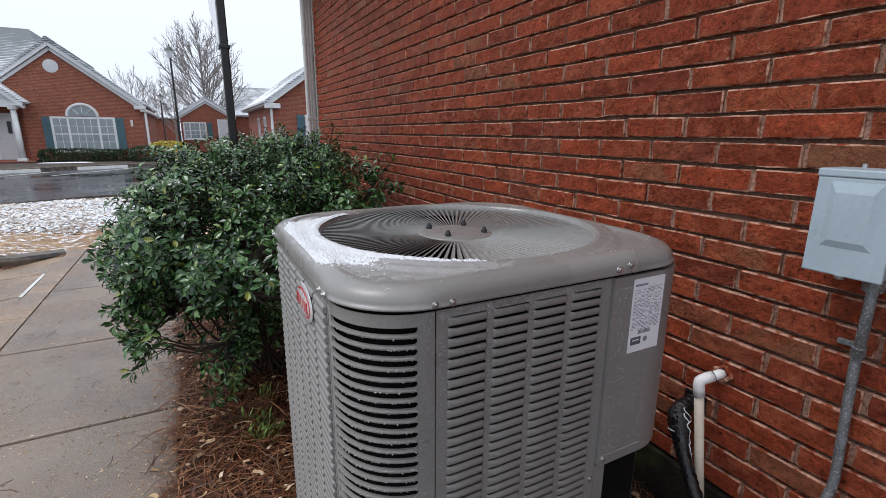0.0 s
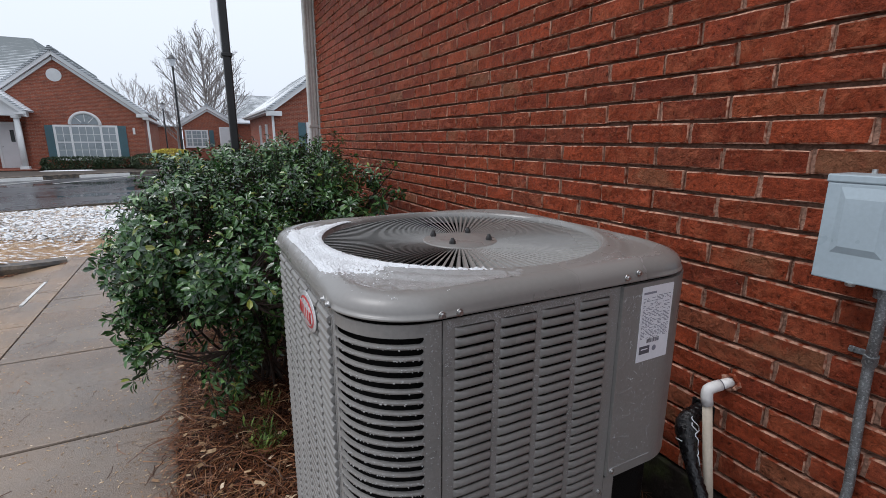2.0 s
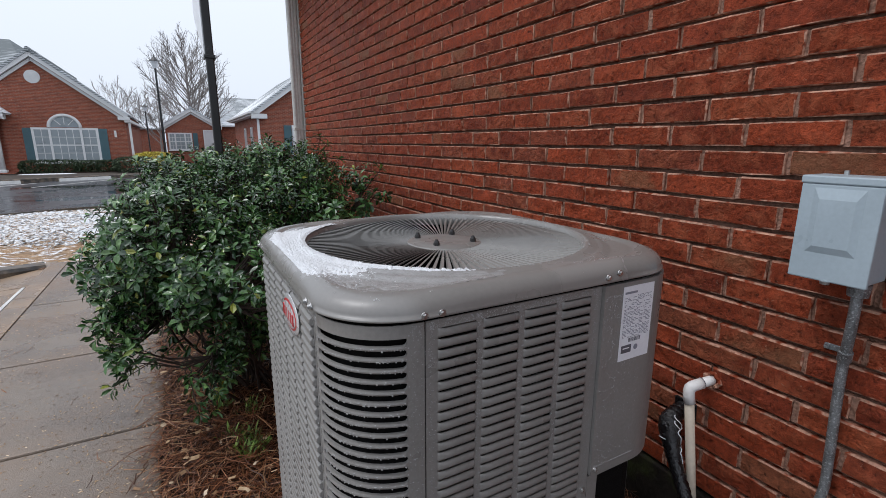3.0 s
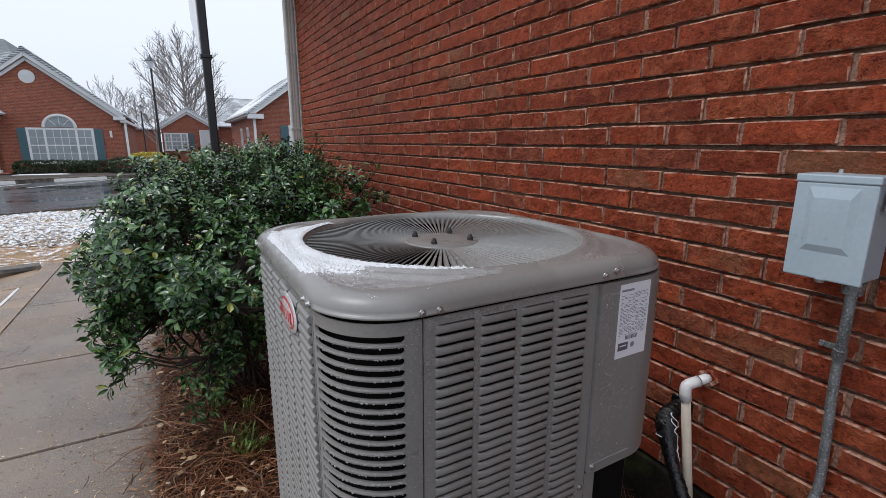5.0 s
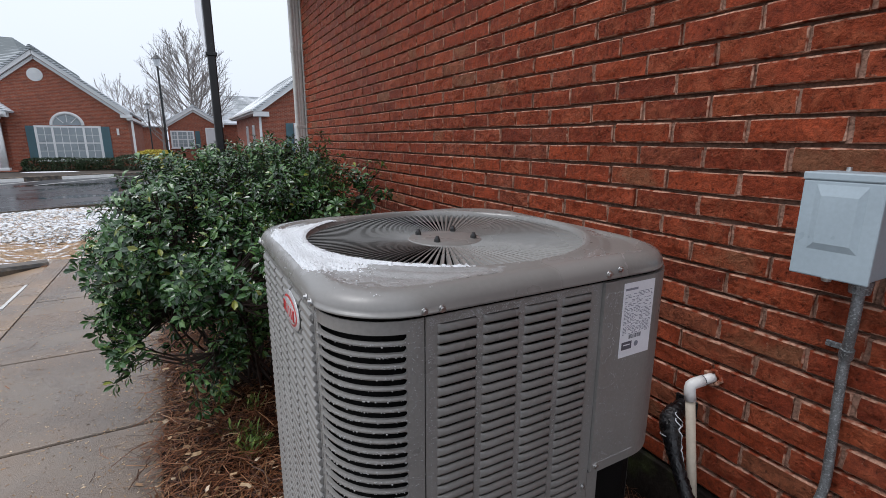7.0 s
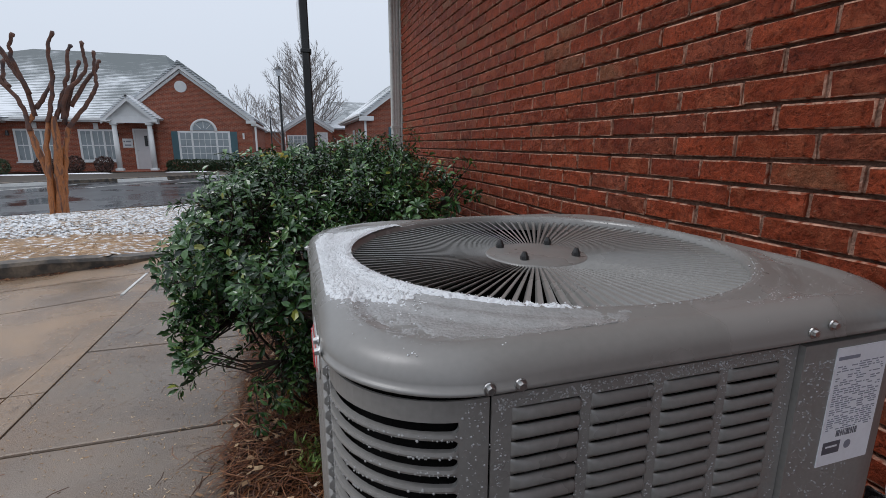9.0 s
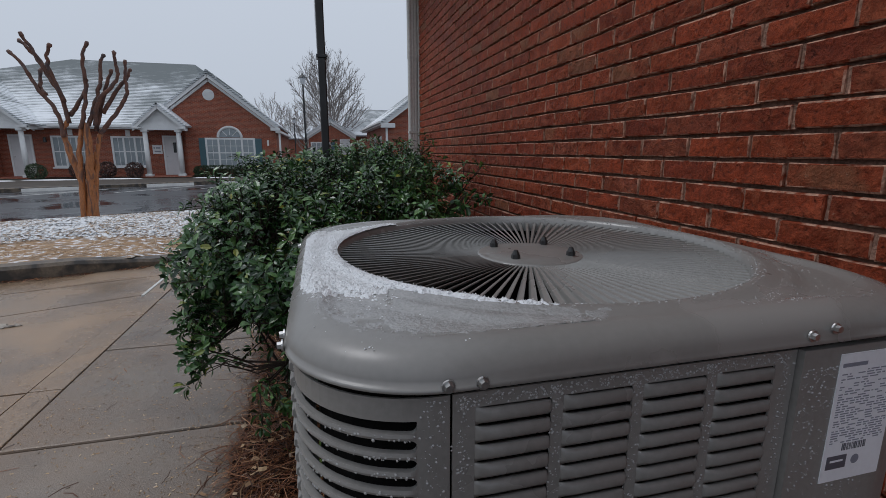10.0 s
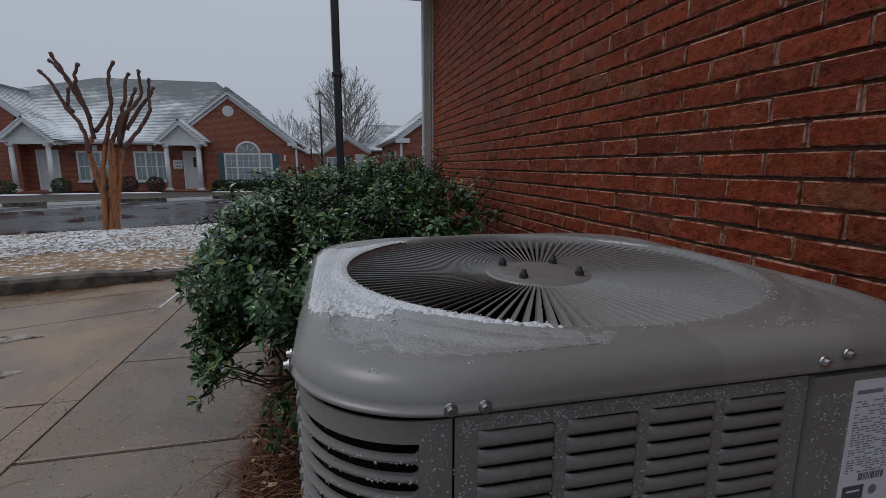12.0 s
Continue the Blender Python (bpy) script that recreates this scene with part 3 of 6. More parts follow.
strands("path_litter", 6000, path_place, 0.011, 0.0015, dry_grass, "tiny pale bits of straw and grit on the wet footpath", "litter", lift=0.001, flat=0.02)
strands("stray_needles", 110, path_place, 0.10, 0.0011, needles_mat, "stray brown pine needles on the wet footpath", "straw", lift=0.002, flat=0.03)


def island_place(rnd):
    x, y = rnd.uniform(-8.5, -1.2), rnd.uniform(4.2, 11.8)
    if not inside(x, y, inner):
        return None
    if noise.noise((x * 1.1, y * 1.1, 5)) > 0.12 and rnd.random() < 0.8:
        return None
    return x, y, island_z(x, y)


def slush_place(rnd):
    x, y = rnd.uniform(-8.5, -1.2), rnd.uniform(4.2, 11.8)
    if not inside(x, y, inner) or rnd.random() > smooth_step(-0.25, 0.3, noise.noise((x * 0.9, y * 0.9, 12)) + 0.4 * (y - 6.2 - 0.25 * (x + 5))):
        return None
    return x, y, island_z(x, y)


def kerb_place(rnd):
    i = rnd.randint(1, 6)
    (ax, ay), (bx_, by_) = edge[i], edge[i + 1]
    t, off = rnd.random(), 0.01 + 0.09 * rnd.random() ** 2
    x, y = ax + (bx_ - ax) * t, ay + (by_ - ay) * t - off
    if noise.noise((x * 2.5, y * 2.5, 4)) < -0.05:
        return None
    return x, y, -0.004 - 0.05 * smooth_step(3.0, 6.0, y)


strands("kerb_litter", 900, kerb_place, 0.030, 0.0032, needles_mat, "brown leaves and straw washed against the kerb", "leaf litter", lift=0.012, flat=0.3)
strands("snow_flecks", 42000, slush_place, 0.048, 0.013, snow, "scattered flecks of granular melting snow", "snow", lift=0.022, flat=0.25, curl=0.5)
strands("dry_straw", 24000, island_place, 0.07, 0.0024, dry_grass, "tan dry straw strewn over the island", "straw", lift=0.03, flat=0.4)


def weed(x, y, seed):
    """A small tuft of fresh green blades."""
    rnd = random.Random(seed)
    v, f = [], []
    for k in range(46):
        p = Vector((x + rnd.gauss(0, 0.022), y + rnd.gauss(0, 0.022), bed_z(x, y)))
        a = rnd.uniform(0, 6.28)
        d = Vector((math.cos(a), math.sin(a), rnd.uniform(0.6, 2.0))).normalized()
        n = Vector((-math.sin(a), math.cos(a), 0)) * rnd.uniform(0.002, 0.005)
        ln = rnd.uniform(0.03, 0.07)
        o = len(v)
        v += [p - n * 0.5, p + n * 0.5, p + d * ln * 0.6 + n, p + d * ln * 0.6 - n, p + d * ln + Vector((0, 0, -0.006))]
        f += [(o, o + 1, o + 2, o + 3), (o + 3, o + 2, o + 4)]
    tagged(mesh("weed", v, f, weed_leaf), "small bright green weed in the pine straw", "weed", "weeds in the bed")


for k, (x, y) in enumerate(((-1.10, 1.27), (-1.07, 1.33), (-1.12, 1.36), (-1.05, 1.24), (-1.14, 1.62), (-1.05, 1.55), (-1.09, 1.22))):
    weed(x, y, 60 + k)

# ---- condenser unit ----
CX, CY = -0.718, 0.420
HALF, CAP = 0.345, 0.352
TOP = 0.975


def square_ray(theta, half, rad):
    """How far a rounded square reaches in a direction."""
    c, s = abs(math.cos(theta)), abs(math.sin(theta))
    m = half - rad
    if c * 1e9 < s or (half * c / s if s else 1e9) <= m:
        return half / s
    if half * s / c <= m:
        return half / c
    b = m * (c + s)
    return b + math.sqrt(max(b * b - 2 * m * m + rad * rad, 0))


def cap_height(x, y):
    """The cover: a shallow tray at the corners inside a rolled outer rim."""
    r = math.hypot(x - CX, y - CY)
    away = square_ray(math.atan2(y - CY, x - CX), CAP, 0.131) - r
    return TOP - 0.0050 * smooth_step(0.328, 0.350, r) * smooth_step(0.036, 0.060, away) - 0.003 * smooth_step(0.37, 0.42, r)


unit = thing("air_conditioner", (CX, CY, 0.03), "taupe metal outdoor air conditioner with snow-dusted round fan guard", "air conditioner")
pad = thing("equipment_pad", (CX, CY, -0.05), "grey concrete equipment pad under the air conditioner", "pad")
part("slab", box(CX - 0.42, CX + 0.42, CY - 0.42, CY + 0.42, -0.06, 0.035, 0.008), concrete, pad)

# pressed top cover
N = 224
rings = []
for r, z in ((0.289, 0.950), (0.2905, 0.964), (0.2925, 0.9725), (0.296, 0.9780), (0.302, 0.9800), (0.309, 0.9788), (0.322, TOP)):
    rings.append([(CX + r * math.cos(2 * math.pi * k / N), CY + r * math.sin(2 * math.pi * k / N), z) for k in range(N)])
for s in [k / 30 for k in range(1, 31)]:
    ring = []
    for k in range(N):
        a = 2 * math.pi * k / N
        far = square_ray(a, CAP - 0.030, 0.101)
        d = max(0.322 + (far - 0.322) * s, 0.322 + 0.0012 * s)
        x, y = CX + d * math.cos(a), CY + d * math.sin(a)
        ring.append((x, y, cap_height(x, y)))
    rings.append(ring)
for q in range(1, 8):
    e = 0.030 * (1 - math.sin(q / 7 * math.pi / 2))
    drop = 0.026 * (1 - math.cos(q / 7 * math.pi / 2))
    ring = []
    for k in range(N):
        a = 2 * math.pi * k / N
        d = max(square_ray(a, CAP - e, 0.131 - e), 0.3235)
        x, y = CX + d * math.cos(a), CY + d * math.sin(a)
        ring.append((x, y, cap_height(x, y) - drop))
    rings.append(ring)
for d, z in ((0.0005, 0.9462), (0.0015, 0.9428), (0.0005, 0.9418), (-0.006, 0.9422), (-0.007, 0.950)):
    rings.append([(CX + square_ray(2 * math.pi * k / N, CAP + d, 0.131) * math.cos(2 * math.pi * k / N),
                   CY + square_ray(2 * math.pi * k / N, CAP + d, 0.131) * math.sin(2 * math.pi * k / N), z) for k in range(N)])
cv = [p for ring in rings for p in ring]
cf = [(i * N + k, i * N + (k + 1) % N, (i + 1) * N + (k + 1) % N, (i + 1) * N + k) for i in range(len(rings) - 1) for k in range(N)]
cap = mesh("top_cover", cv, cf, paint_grey, unit, "smooth taupe pressed steel top", smooth=True)

# fan guard: a hub plate and radial blades tilted one way
guard = mesh("fan_guard", [(CX + r * math.cos(2 * math.pi * k / 64), CY + r * math.sin(2 * math.pi * k / 64), z)
                           for r, z in ((0.083, 0.953), (0.083, 0.960), (0.079, 0.9635), (0.071, 0.9625), (0.068, 0.9645), (0.035, 0.966), (0.002, 0.9662)) for k in range(64)],
             [(i * 64 + k, i * 64 + (k + 1) % 64, (i + 1) * 64 + (k + 1) % 64, (i + 1) * 64 + k) for i in range(6) for k in range(64)] + [tuple(range(384, 448))],
             paint_grey, unit, "round hub plate of the fan guard", smooth=True)
bl = bpy.data.meshes.new("blade")
bvs = []
for x, w, z in ((0.074, 0.0018, 0.9605), (0.12, 0.0028, 0.9630), (0.20, 0.0042, 0.9650), (0.292, 0.0054, 0.9664)):
    for u, h in ((-0.78, -0.85), (-0.25, 0.0), (0.80, 0.22), (0.94, 0.60)):
        bvs.append((x, u * w, z + h * w))
    for u, h in ((0.98, 0.56), (-0.20, -0.05), (-0.70, -0.85)):
        bvs.append((x, u * w + 0.0003, z + h * w - 0.0009))
bl.from_pydata(bvs, [], [(i * 7 + k, i * 7 + (k + 1) % 7, i * 7 + 7 + (k + 1) % 7, i * 7 + 7 + k) for i in range(3) for k in range(7)] + [tuple(range(7)), tuple(range(27, 20, -1))])
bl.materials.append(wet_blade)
BLADES = 112
for k in range(BLADES):
    ob = new("blade", bl)
    ob.parent = guard
    ob.matrix_basis = Matrix.Translation((CX, CY, 0)) @ Matrix.Rotation(2 * math.pi * (k + 0.5) / BLADES, 4, "Z")
for dx, dy in ((-0.044, -0.044), (0.046, -0.044), (-0.044, 0.046), (0.046, 0.046)):
    b = rod((CX + 0.004 + dx, CY + 0.005 + dy, 0.9645), (CX + 0.004 + dx, CY + 0.005 + dy, 0.971), 0.0068, 0.0064, 6)
    rod((CX + 0.004 + dx, CY + 0.005 + dy, 0.971), (CX + 0.004 + dx, CY + 0.005 + dy, 0.9775), 0.0058, 0.003, 10, b)
    part("nut", b, nut_black, guard, "black acorn nut")

# dark shroud, fan and coil inside
sv, sf = [], []
for r, z in ((0.296, 0.952), (0.300, 0.80), (0.02, 0.79)):
    sv += [(CX + r * math.cos(2 * math.pi * k / 48), CY + r * math.sin(2 * math.pi * k / 48), z) for k in range(48)]
sf = [(i * 48 + k, i * 48 + (k + 1) % 48, (i + 1) * 48 + (k + 1) % 48, (i + 1) * 48 + k) for i in range(2) for k in range(48)]
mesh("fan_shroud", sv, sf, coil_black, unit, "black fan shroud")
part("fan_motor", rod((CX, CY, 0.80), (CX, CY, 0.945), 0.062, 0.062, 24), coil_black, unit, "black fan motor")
for k in range(3):
    fb = bmesh.new()
    pts = []
    for r, a0, a1 in ((0.06, 0.0, 0.5), (0.16, 0.05, 0.75), (0.26, 0.2, 0.85)):
        for a, z in ((a0, 0.83), (a1, 0.87)):
            a += 2 * math.pi * k / 3
            pts.append(fb.verts.new((CX + r * math.cos(a), CY + r * math.sin(a), z)))
    fb.faces.new((pts[0], pts[2], pts[3], pts[1]))
    fb.faces.new((pts[2], pts[4], pts[5], pts[3]))
    bmesh.ops.solidify(fb, geom=fb.faces[:], thickness=0.003)
    part("fan_blade", fb, coil_black, unit, "black fan blade")
cvs = []
for z in (0.06, 0.949):
    cvs += [(CX + square_ray(2 * math.pi * k / 96, HALF - 0.022, 0.09) * math.cos(2 * math.pi * k / 96),
             CY + square_ray(2 * math.pi * k / 96, HALF - 0.022, 0.09) * math.sin(2 * math.pi * k / 96), z) for k in range(96)]
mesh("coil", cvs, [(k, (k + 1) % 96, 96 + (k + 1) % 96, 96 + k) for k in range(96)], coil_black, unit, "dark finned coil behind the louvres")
part("base_pan", box(CX - HALF, CX + HALF, CY - HALF, CY + HALF, 0.035, 0.075, 0.01), paint_panel, unit)

FRONT, LEFT = CY - HALF, CX - HALF
PITCH, SLATS = 0.0165, 50
COLS = [-0.922 + 0.077 * i for i in range(4)]
SLAT_W = 0.066


def slat_mesh(name, width, blunt=False, swell=1.25):
    v, f = [], []
    ends = ((-0.001, 0.25, 1.4), (0.002, 0.85, 1.25), (0.006, 1.0, 1.15), (width - 0.003, 1.0, 1.15), (width - 0.001, 0.9, 1.1), (width, 0.15, 1.0)) if blunt else (
        (-0.001, 0.02, 1.50), (0.005, 0.50, 1.14), (0.013, 1.0, 1.0), (width - 0.0035, 1.0, 1.0), (width - 0.0012, 0.65, 0.92), (width - 0.0002, 0.05, 0.80))
    prof = ((-0.0020, 0.0058), (0.0016, 0.0056), (0.0034, 0.0026), (0.0037, -0.0028), (0.0022, -0.0058), (-0.0020, -0.0052))
    for x, k, tall in ends:
        for o, z in prof:
            v.append((x, 0.0006 - o * k * swell, z * tall))
    for i in range(5):
        for k in range(6):
            k2 = (k + 1) % 6
            f.append((i * 6 + k, (i + 1) * 6 + k, (i + 1) * 6 + k2, i * 6 + k2))
    f += [(0, 1, 2, 3, 4, 5), (35, 34, 33, 32, 31, 30)]
    return v, f


# front louvred panel
fp = bmesh.new()
bounds = [-0.9405] + [e for c in COLS for e in (c, c + SLAT_W)] + [-0.6005]
for i in range(0, len(bounds), 2):
    box(bounds[i], bounds[i + 1], FRONT, FRONT + 0.002, 0.08, 0.9358, 0, fp)
for c in COLS:
    box(c, c + SLAT_W, FRONT, FRONT + 0.002, 0.9225, 0.9358, 0, fp)
    box(c, c + SLAT_W, FRONT, FRONT + 0.002, 0.08, 0.0985, 0, fp)
front = part("louvre_panel", fp, paint_panel, unit, "louvred taupe side panel with frozen drops")
sv_, sf_ = slat_mesh("slat", SLAT_W)
sm = bpy.data.meshes.new("slat")
sm.from_pydata(sv_, [], sf_)
sm.materials.append(paint_panel)
for p in sm.polygons:
    p.use_smooth = len(p.vertices) == 4
for c in COLS:
    for k in range(SLATS):
        ob = new("slat", sm)
        ob.parent = front
        ob.matrix_basis = Matrix.Translation((c, FRONT, 0.9150 - PITCH * k))

# left louvred panel
lp = bmesh.new()
LCOLS = [0.2005 + 0.0738 * i for i in range(6)]
LW = 0.0705
lb = [0.194] + [e for c in LCOLS for e in (c, c + LW)] + [0.648]
for i in range(0, len(lb), 2):
    box(LEFT, LEFT + 0.002, lb[i], lb[i + 1], 0.08, 0.9358, 0, lp)
for c in LCOLS:
    box(LEFT, LEFT + 0.002, c, c + LW, 0.9225, 0.9358, 0, lp)
    box(LEFT, LEFT + 0.002, c, c + LW, 0.08, 0.0985, 0, lp)
left = part("louvre_panel", lp, paint_panel, unit, "louvred taupe side panel with frozen drops")
v1, f1 = slat_mesh("slat", LW - 0.001, True, 1.15)
jv, jf = [], []
for c in LCOLS:
    for k in range(SLATS):
        o = len(jv)
        jv += [(LEFT + (1.8 * y if y < 0 else y), c + LW - x, z + 0.9150 - PITCH * k) for x, y, z in v1]
        jf += [tuple(o + i for i in q) for q in f1]
tagged(mesh("slats", jv, jf, paint_panel, left, smooth=False), kind="stuff")


# rounded corner post with slots
def corner_point(s, out=0.0):
    """A point on the near left corner; s is metres from its front seam, round to the side."""
    r = 0.112
    straight = (LEFT + r)
    flat = -0.9425 - straight
    if s < flat:
        return -0.9425 - s, FRONT - out
    s -= flat
    if s < r * math.pi / 2:
        a = s / r
        return straight - (r + out) * math.sin(a), FRONT + r - (r + out) * math.cos(a)
    s -= r * math.pi / 2
    return LEFT - out, FRONT + r + s


ARC = 0.0085 + 0.112 * math.pi / 2 + 0.004


def sweep(s0, s1, prof, n):
    """A bar swept round the corner; prof is (out, z) pairs."""
    v, f = [], []
    m = len(prof)
    for i in range(n + 1):
        s = s0 + (s1 - s0) * i / n
        for o, z in prof:
            v.append((*corner_point(s, o), z))
    for i in range(n):
        for k in range(m):
            f.append((i * m + k, i * m + (k + 1) % m, (i + 1) * m + (k + 1) % m, (i + 1) * m + k))
    f += [tuple(range(m))[::-1], tuple(range(n * m, n * m + m))]
    return v, f


def slot_bar(z):
    """A bar between two slots, flaring at both ends so that the slots end round."""
    v, f = [], []
    ends = [0.0, 0.0003, 0.0008, 0.0016, 0.0028, 0.0042, 0.0058, 0.009]
    run = [S0 + e for e in ends] + [S0 + 0.009 + (S1 - S0 - 0.018) * q / 12 for q in range(1, 12)] + [S1 - e for e in reversed(ends)]
    n = len(run) - 1
    for s in run:
        e = min(s - S0, S1 - s)
        k = 1 - math.sqrt(max(1 - (1 - e / 0.0058) ** 2, 0)) if e < 0.0058 else 0
        bulge = 0.0016 * (1 - (1 - min(e / 0.008, 1)) ** 2)
        hi, lo = 0.0026 + 0.0058 * k, 0.0028 + 0.0056 * k
        for o, h in ((bulge, -0.0005), (bulge * 0.5, hi), (-0.0040, hi + 0.0004 * (1 - k)), (-0.0040, -lo + 0.0006), (bulge * 0.5, -lo)):
            v.append((*corner_point(s, o), z + h))
    for i in range(n):
        for k in range(5):
            f.append((i * 5 + k, i * 5 + (k + 1) % 5, (i + 1) * 5 + (k + 1) % 5, (i + 1) * 5 + k))
    return v, f


S0, S1 = 0.026, ARC - 0.012
pv, pf = [], []
for s0, s1, z0, z1, n in ((0.0, S0, 0.08, 0.9358, 5), (S1, ARC, 0.08, 0.9358, 3), (S0, S1, 0.9165, 0.9358, 14), (S0, S1, 0.08, 0.0985, 14)):
    v, f = sweep(s0, s1, ((0.0, z0), (0.0, z1), (-0.002, z1), (-0.002, z0)), n)
    o = len(pv)
    pv += v
    pf += [tuple(o + i for i in q) for q in f]
post = mesh("corner_post", pv, pf, paint_panel, unit, "rounded slotted corner post")
for k in range(49):
    z = 0.9035 - PITCH * k
    v, f = slot_bar(z)
    mesh("slat", v, f, paint_panel, post, smooth=False)

# plain far corners, rear and right panels
rv, rf = [], []
M2 = 90
for z in (0.08, 0.9358):
    for k in range(M2 + 1):
        a = math.pi * 0.785 - (math.pi * 0.785 + math.radians(38)) * k / M2
        d = square_ray(a, HALF, 0.112)
        rv.append((CX + d * math.cos(a), CY + d * math.sin(a), z))
rf = [(k, k + 1, M2 + 2 + k, M2 + 1 + k) for k in range(M2)]
mesh("rear_panel", rv, rf, paint_panel, unit, "plain taupe rear casing", smooth=True)


# control panel round the near right corner
def right_point(s, out):
    r = 0.112
    x0 = -0.5985
    flat = (CX + HALF - r) - x0
    if s < flat:
        return x0 + s, FRONT - out
    s -= flat
    if s < r * math.pi / 2:
        a = s / r
        return CX + HALF - r + (r + out) * math.sin(a), FRONT + r - (r + out) * math.cos(a)
    s -= r * math.pi / 2
    return CX + HALF + out, FRONT + r + s


qv, qf = [], []
RLEN, n = 0.40, 40
for i in range(n + 1):
    s = RLEN * i / n
    low = 0.560
    if s < 0.012:
        low += 0.004 * (1 - s / 0.012)
    for o, z in ((0.006, low), (0.006, 0.9358), (-0.002, 0.9358), (-0.002, low)):
        qv.append((*right_point(s, o), z))
for i in range(n):
    for k in range(4):
        qf.append((i * 4 + k, i * 4 + (k + 1) % 4, i * 4 + 4 + (k + 1) % 4, i * 4 + 4 + k))
qf += [(3, 2, 1, 0), tuple(range(n * 4, n * 4 + 4))]
control = mesh("control_panel", qv, qf, paint_panel, unit, "plain taupe control panel carrying the rating label")
part("lower_post", box(-0.5985, -0.572, FRONT + 0.001, FRONT + 0.004, 0.08, 0.558), paint_panel, unit)
# Near-black sheet gives the valve opening its shaded depth by colour.
part("valve_recess_shade", box(-0.571, -0.44, FRONT + 0.06, FRONT + 0.064, 0.08, 0.558), coil_black, unit, "near-black sheet standing for shade in the valve recess")
part("valve", rod((-0.50, FRONT + 0.06, 0.30), (-0.50, FRONT + 0.02, 0.30), 0.016, 0.012, 10), steel, unit, "brass-grey service valve")

# screws with washers
SCREWS = [(-0.946, FRONT - 0.0075, 0.9475, 0), (-0.919, FRONT - 0.0075, 0.9470, 0), (-0.596, FRONT - 0.0075, 0.9520, 0), (-0.569, FRONT - 0.0075, 0.9570, 0),
          (-0.588, FRONT - 0.006, 0.575, 0), (-0.611, FRONT, 0.535, 0), (LEFT - 0.0075, 0.178, 0.9475, 1), (LEFT - 0.0075, 0.205, 0.9470, 1),
          (LEFT - 0.0075, 0.640, 0.9475, 1), (LEFT, 0.201, 0.53, 1)]
for x, y, z, way in SCREWS:
    d = Vector((-1, 0, 0)) if way else Vector((0, -1, 0))
    p = Vector((x, y, z))
    b = rod(p, p + d * 0.0014, 0.0056, 0.0053, 14)
    rod(p + d * 0.0014, p + d * 0.0052, 0.0037, 0.0034, 6, b)
    part("screw", b, steel, unit, "hex washer-head screw")

# rating label on the control panel: a slab with unreadable lines as bars
LY = FRONT - 0.0072
lab = part("rating_label", box(-0.5525, -0.4725, LY, LY + 0.001, 0.786, 0.928), label_white, unit, "white rating label with fine print and barcode")
rl = random.Random(5)
z = 0.918
part("print", box(-0.549, -0.517, LY - 0.0003, LY, z - 0.004, z), ink_pale, lab)
bm_l = bmesh.new()
for k in range(30):
    z = 0.9095 - 0.0027 * k
    x = -0.548
    while x < -0.479:
        w = rl.uniform(0.002, 0.011)
        if rl.random() < 0.72:
            box(x, min(x + w, -0.477), LY - 0.0003, LY, z - 0.0011, z, 0, bm_l)
        x += w + 0.0025
tagged(part("fine_print", bm_l, ink_pale, lab), kind="stuff")
bm_l = bmesh.new()
x = -0.530
while x < -0.498:
    w = rl.choice((0.0006, 0.0012, 0.0018))
    box(x, x + w, LY - 0.0003, LY, 0.8205, 0.8285, 0, bm_l)
    x += w + rl.choice((0.0008, 0.0014))
tagged(part("barcode", bm_l, ink, lab), kind="stuff")
part("print_block", box(-0.5475, -0.521, LY - 0.0003, LY, 0.8005, 0.8155), ink, lab)
part("print", box(-0.543, -0.526, LY - 0.0006, LY - 0.0003, 0.8085, 0.8105), label_white, lab)
ring_b = bmesh.new()
bmesh.ops.create_circle(ring_b, cap_ends=True, segments=20, radius=0.0055, matrix=Matrix.Translation((-0.509, LY - 0.0003, 0.808)) @ Matrix.Rotation(math.pi / 2, 4, "X"))
part("print_mark", ring_b, ink_pale, lab)

# oval maker's badge, no lettering
bd = bmesh.new()
bmesh.ops.create_uvsphere(bd, u_segments=32, v_segments=12, radius=1.0)
for v in bd.verts:
    v.co = Vector((LEFT - 0.007 + 0.004 * v.co.x, 0.332 + 0.062 * v.co.y, 0.886 + 0.034 * v.co.z))
badge = part("badge", bd, badge_silver, unit, "oval silver badge with a red ring and red marks", smooth=True)
bd = bmesh.new()
bmesh.ops.create_uvsphere(bd, u_segments=32, v_segments=12, radius=1.0)
for v in bd.verts:
    v.co = Vector((LEFT - 0.0085 + 0.0036 * v.co.x, 0.332 + 0.053 * v.co.y, 0.886 + 0.027 * v.co.z))
part("badge_centre", bd, badge_red, badge, smooth=True)
bd = bmesh.new()
bmesh.ops.create_uvsphere(bd, u_segments=32, v_segments=12, radius=1.0)
for v in bd.verts:
    v.co = Vector((LEFT - 0.0092 + 0.0036 * v.co.x, 0.332 + 0.049 * v.co.y, 0.886 + 0.0235 * v.co.z))
part("badge_field", bd, badge_silver, badge, "pale field of the badge", smooth=True)
for k in range(6):
    y = 0.369 - 0.0145 * k
    part("badge_bar", box(LEFT - 0.0129, LEFT - 0.0105, y - 0.004, y + 0.004, 0.876, 0.896, 0.001), badge_red, badge)

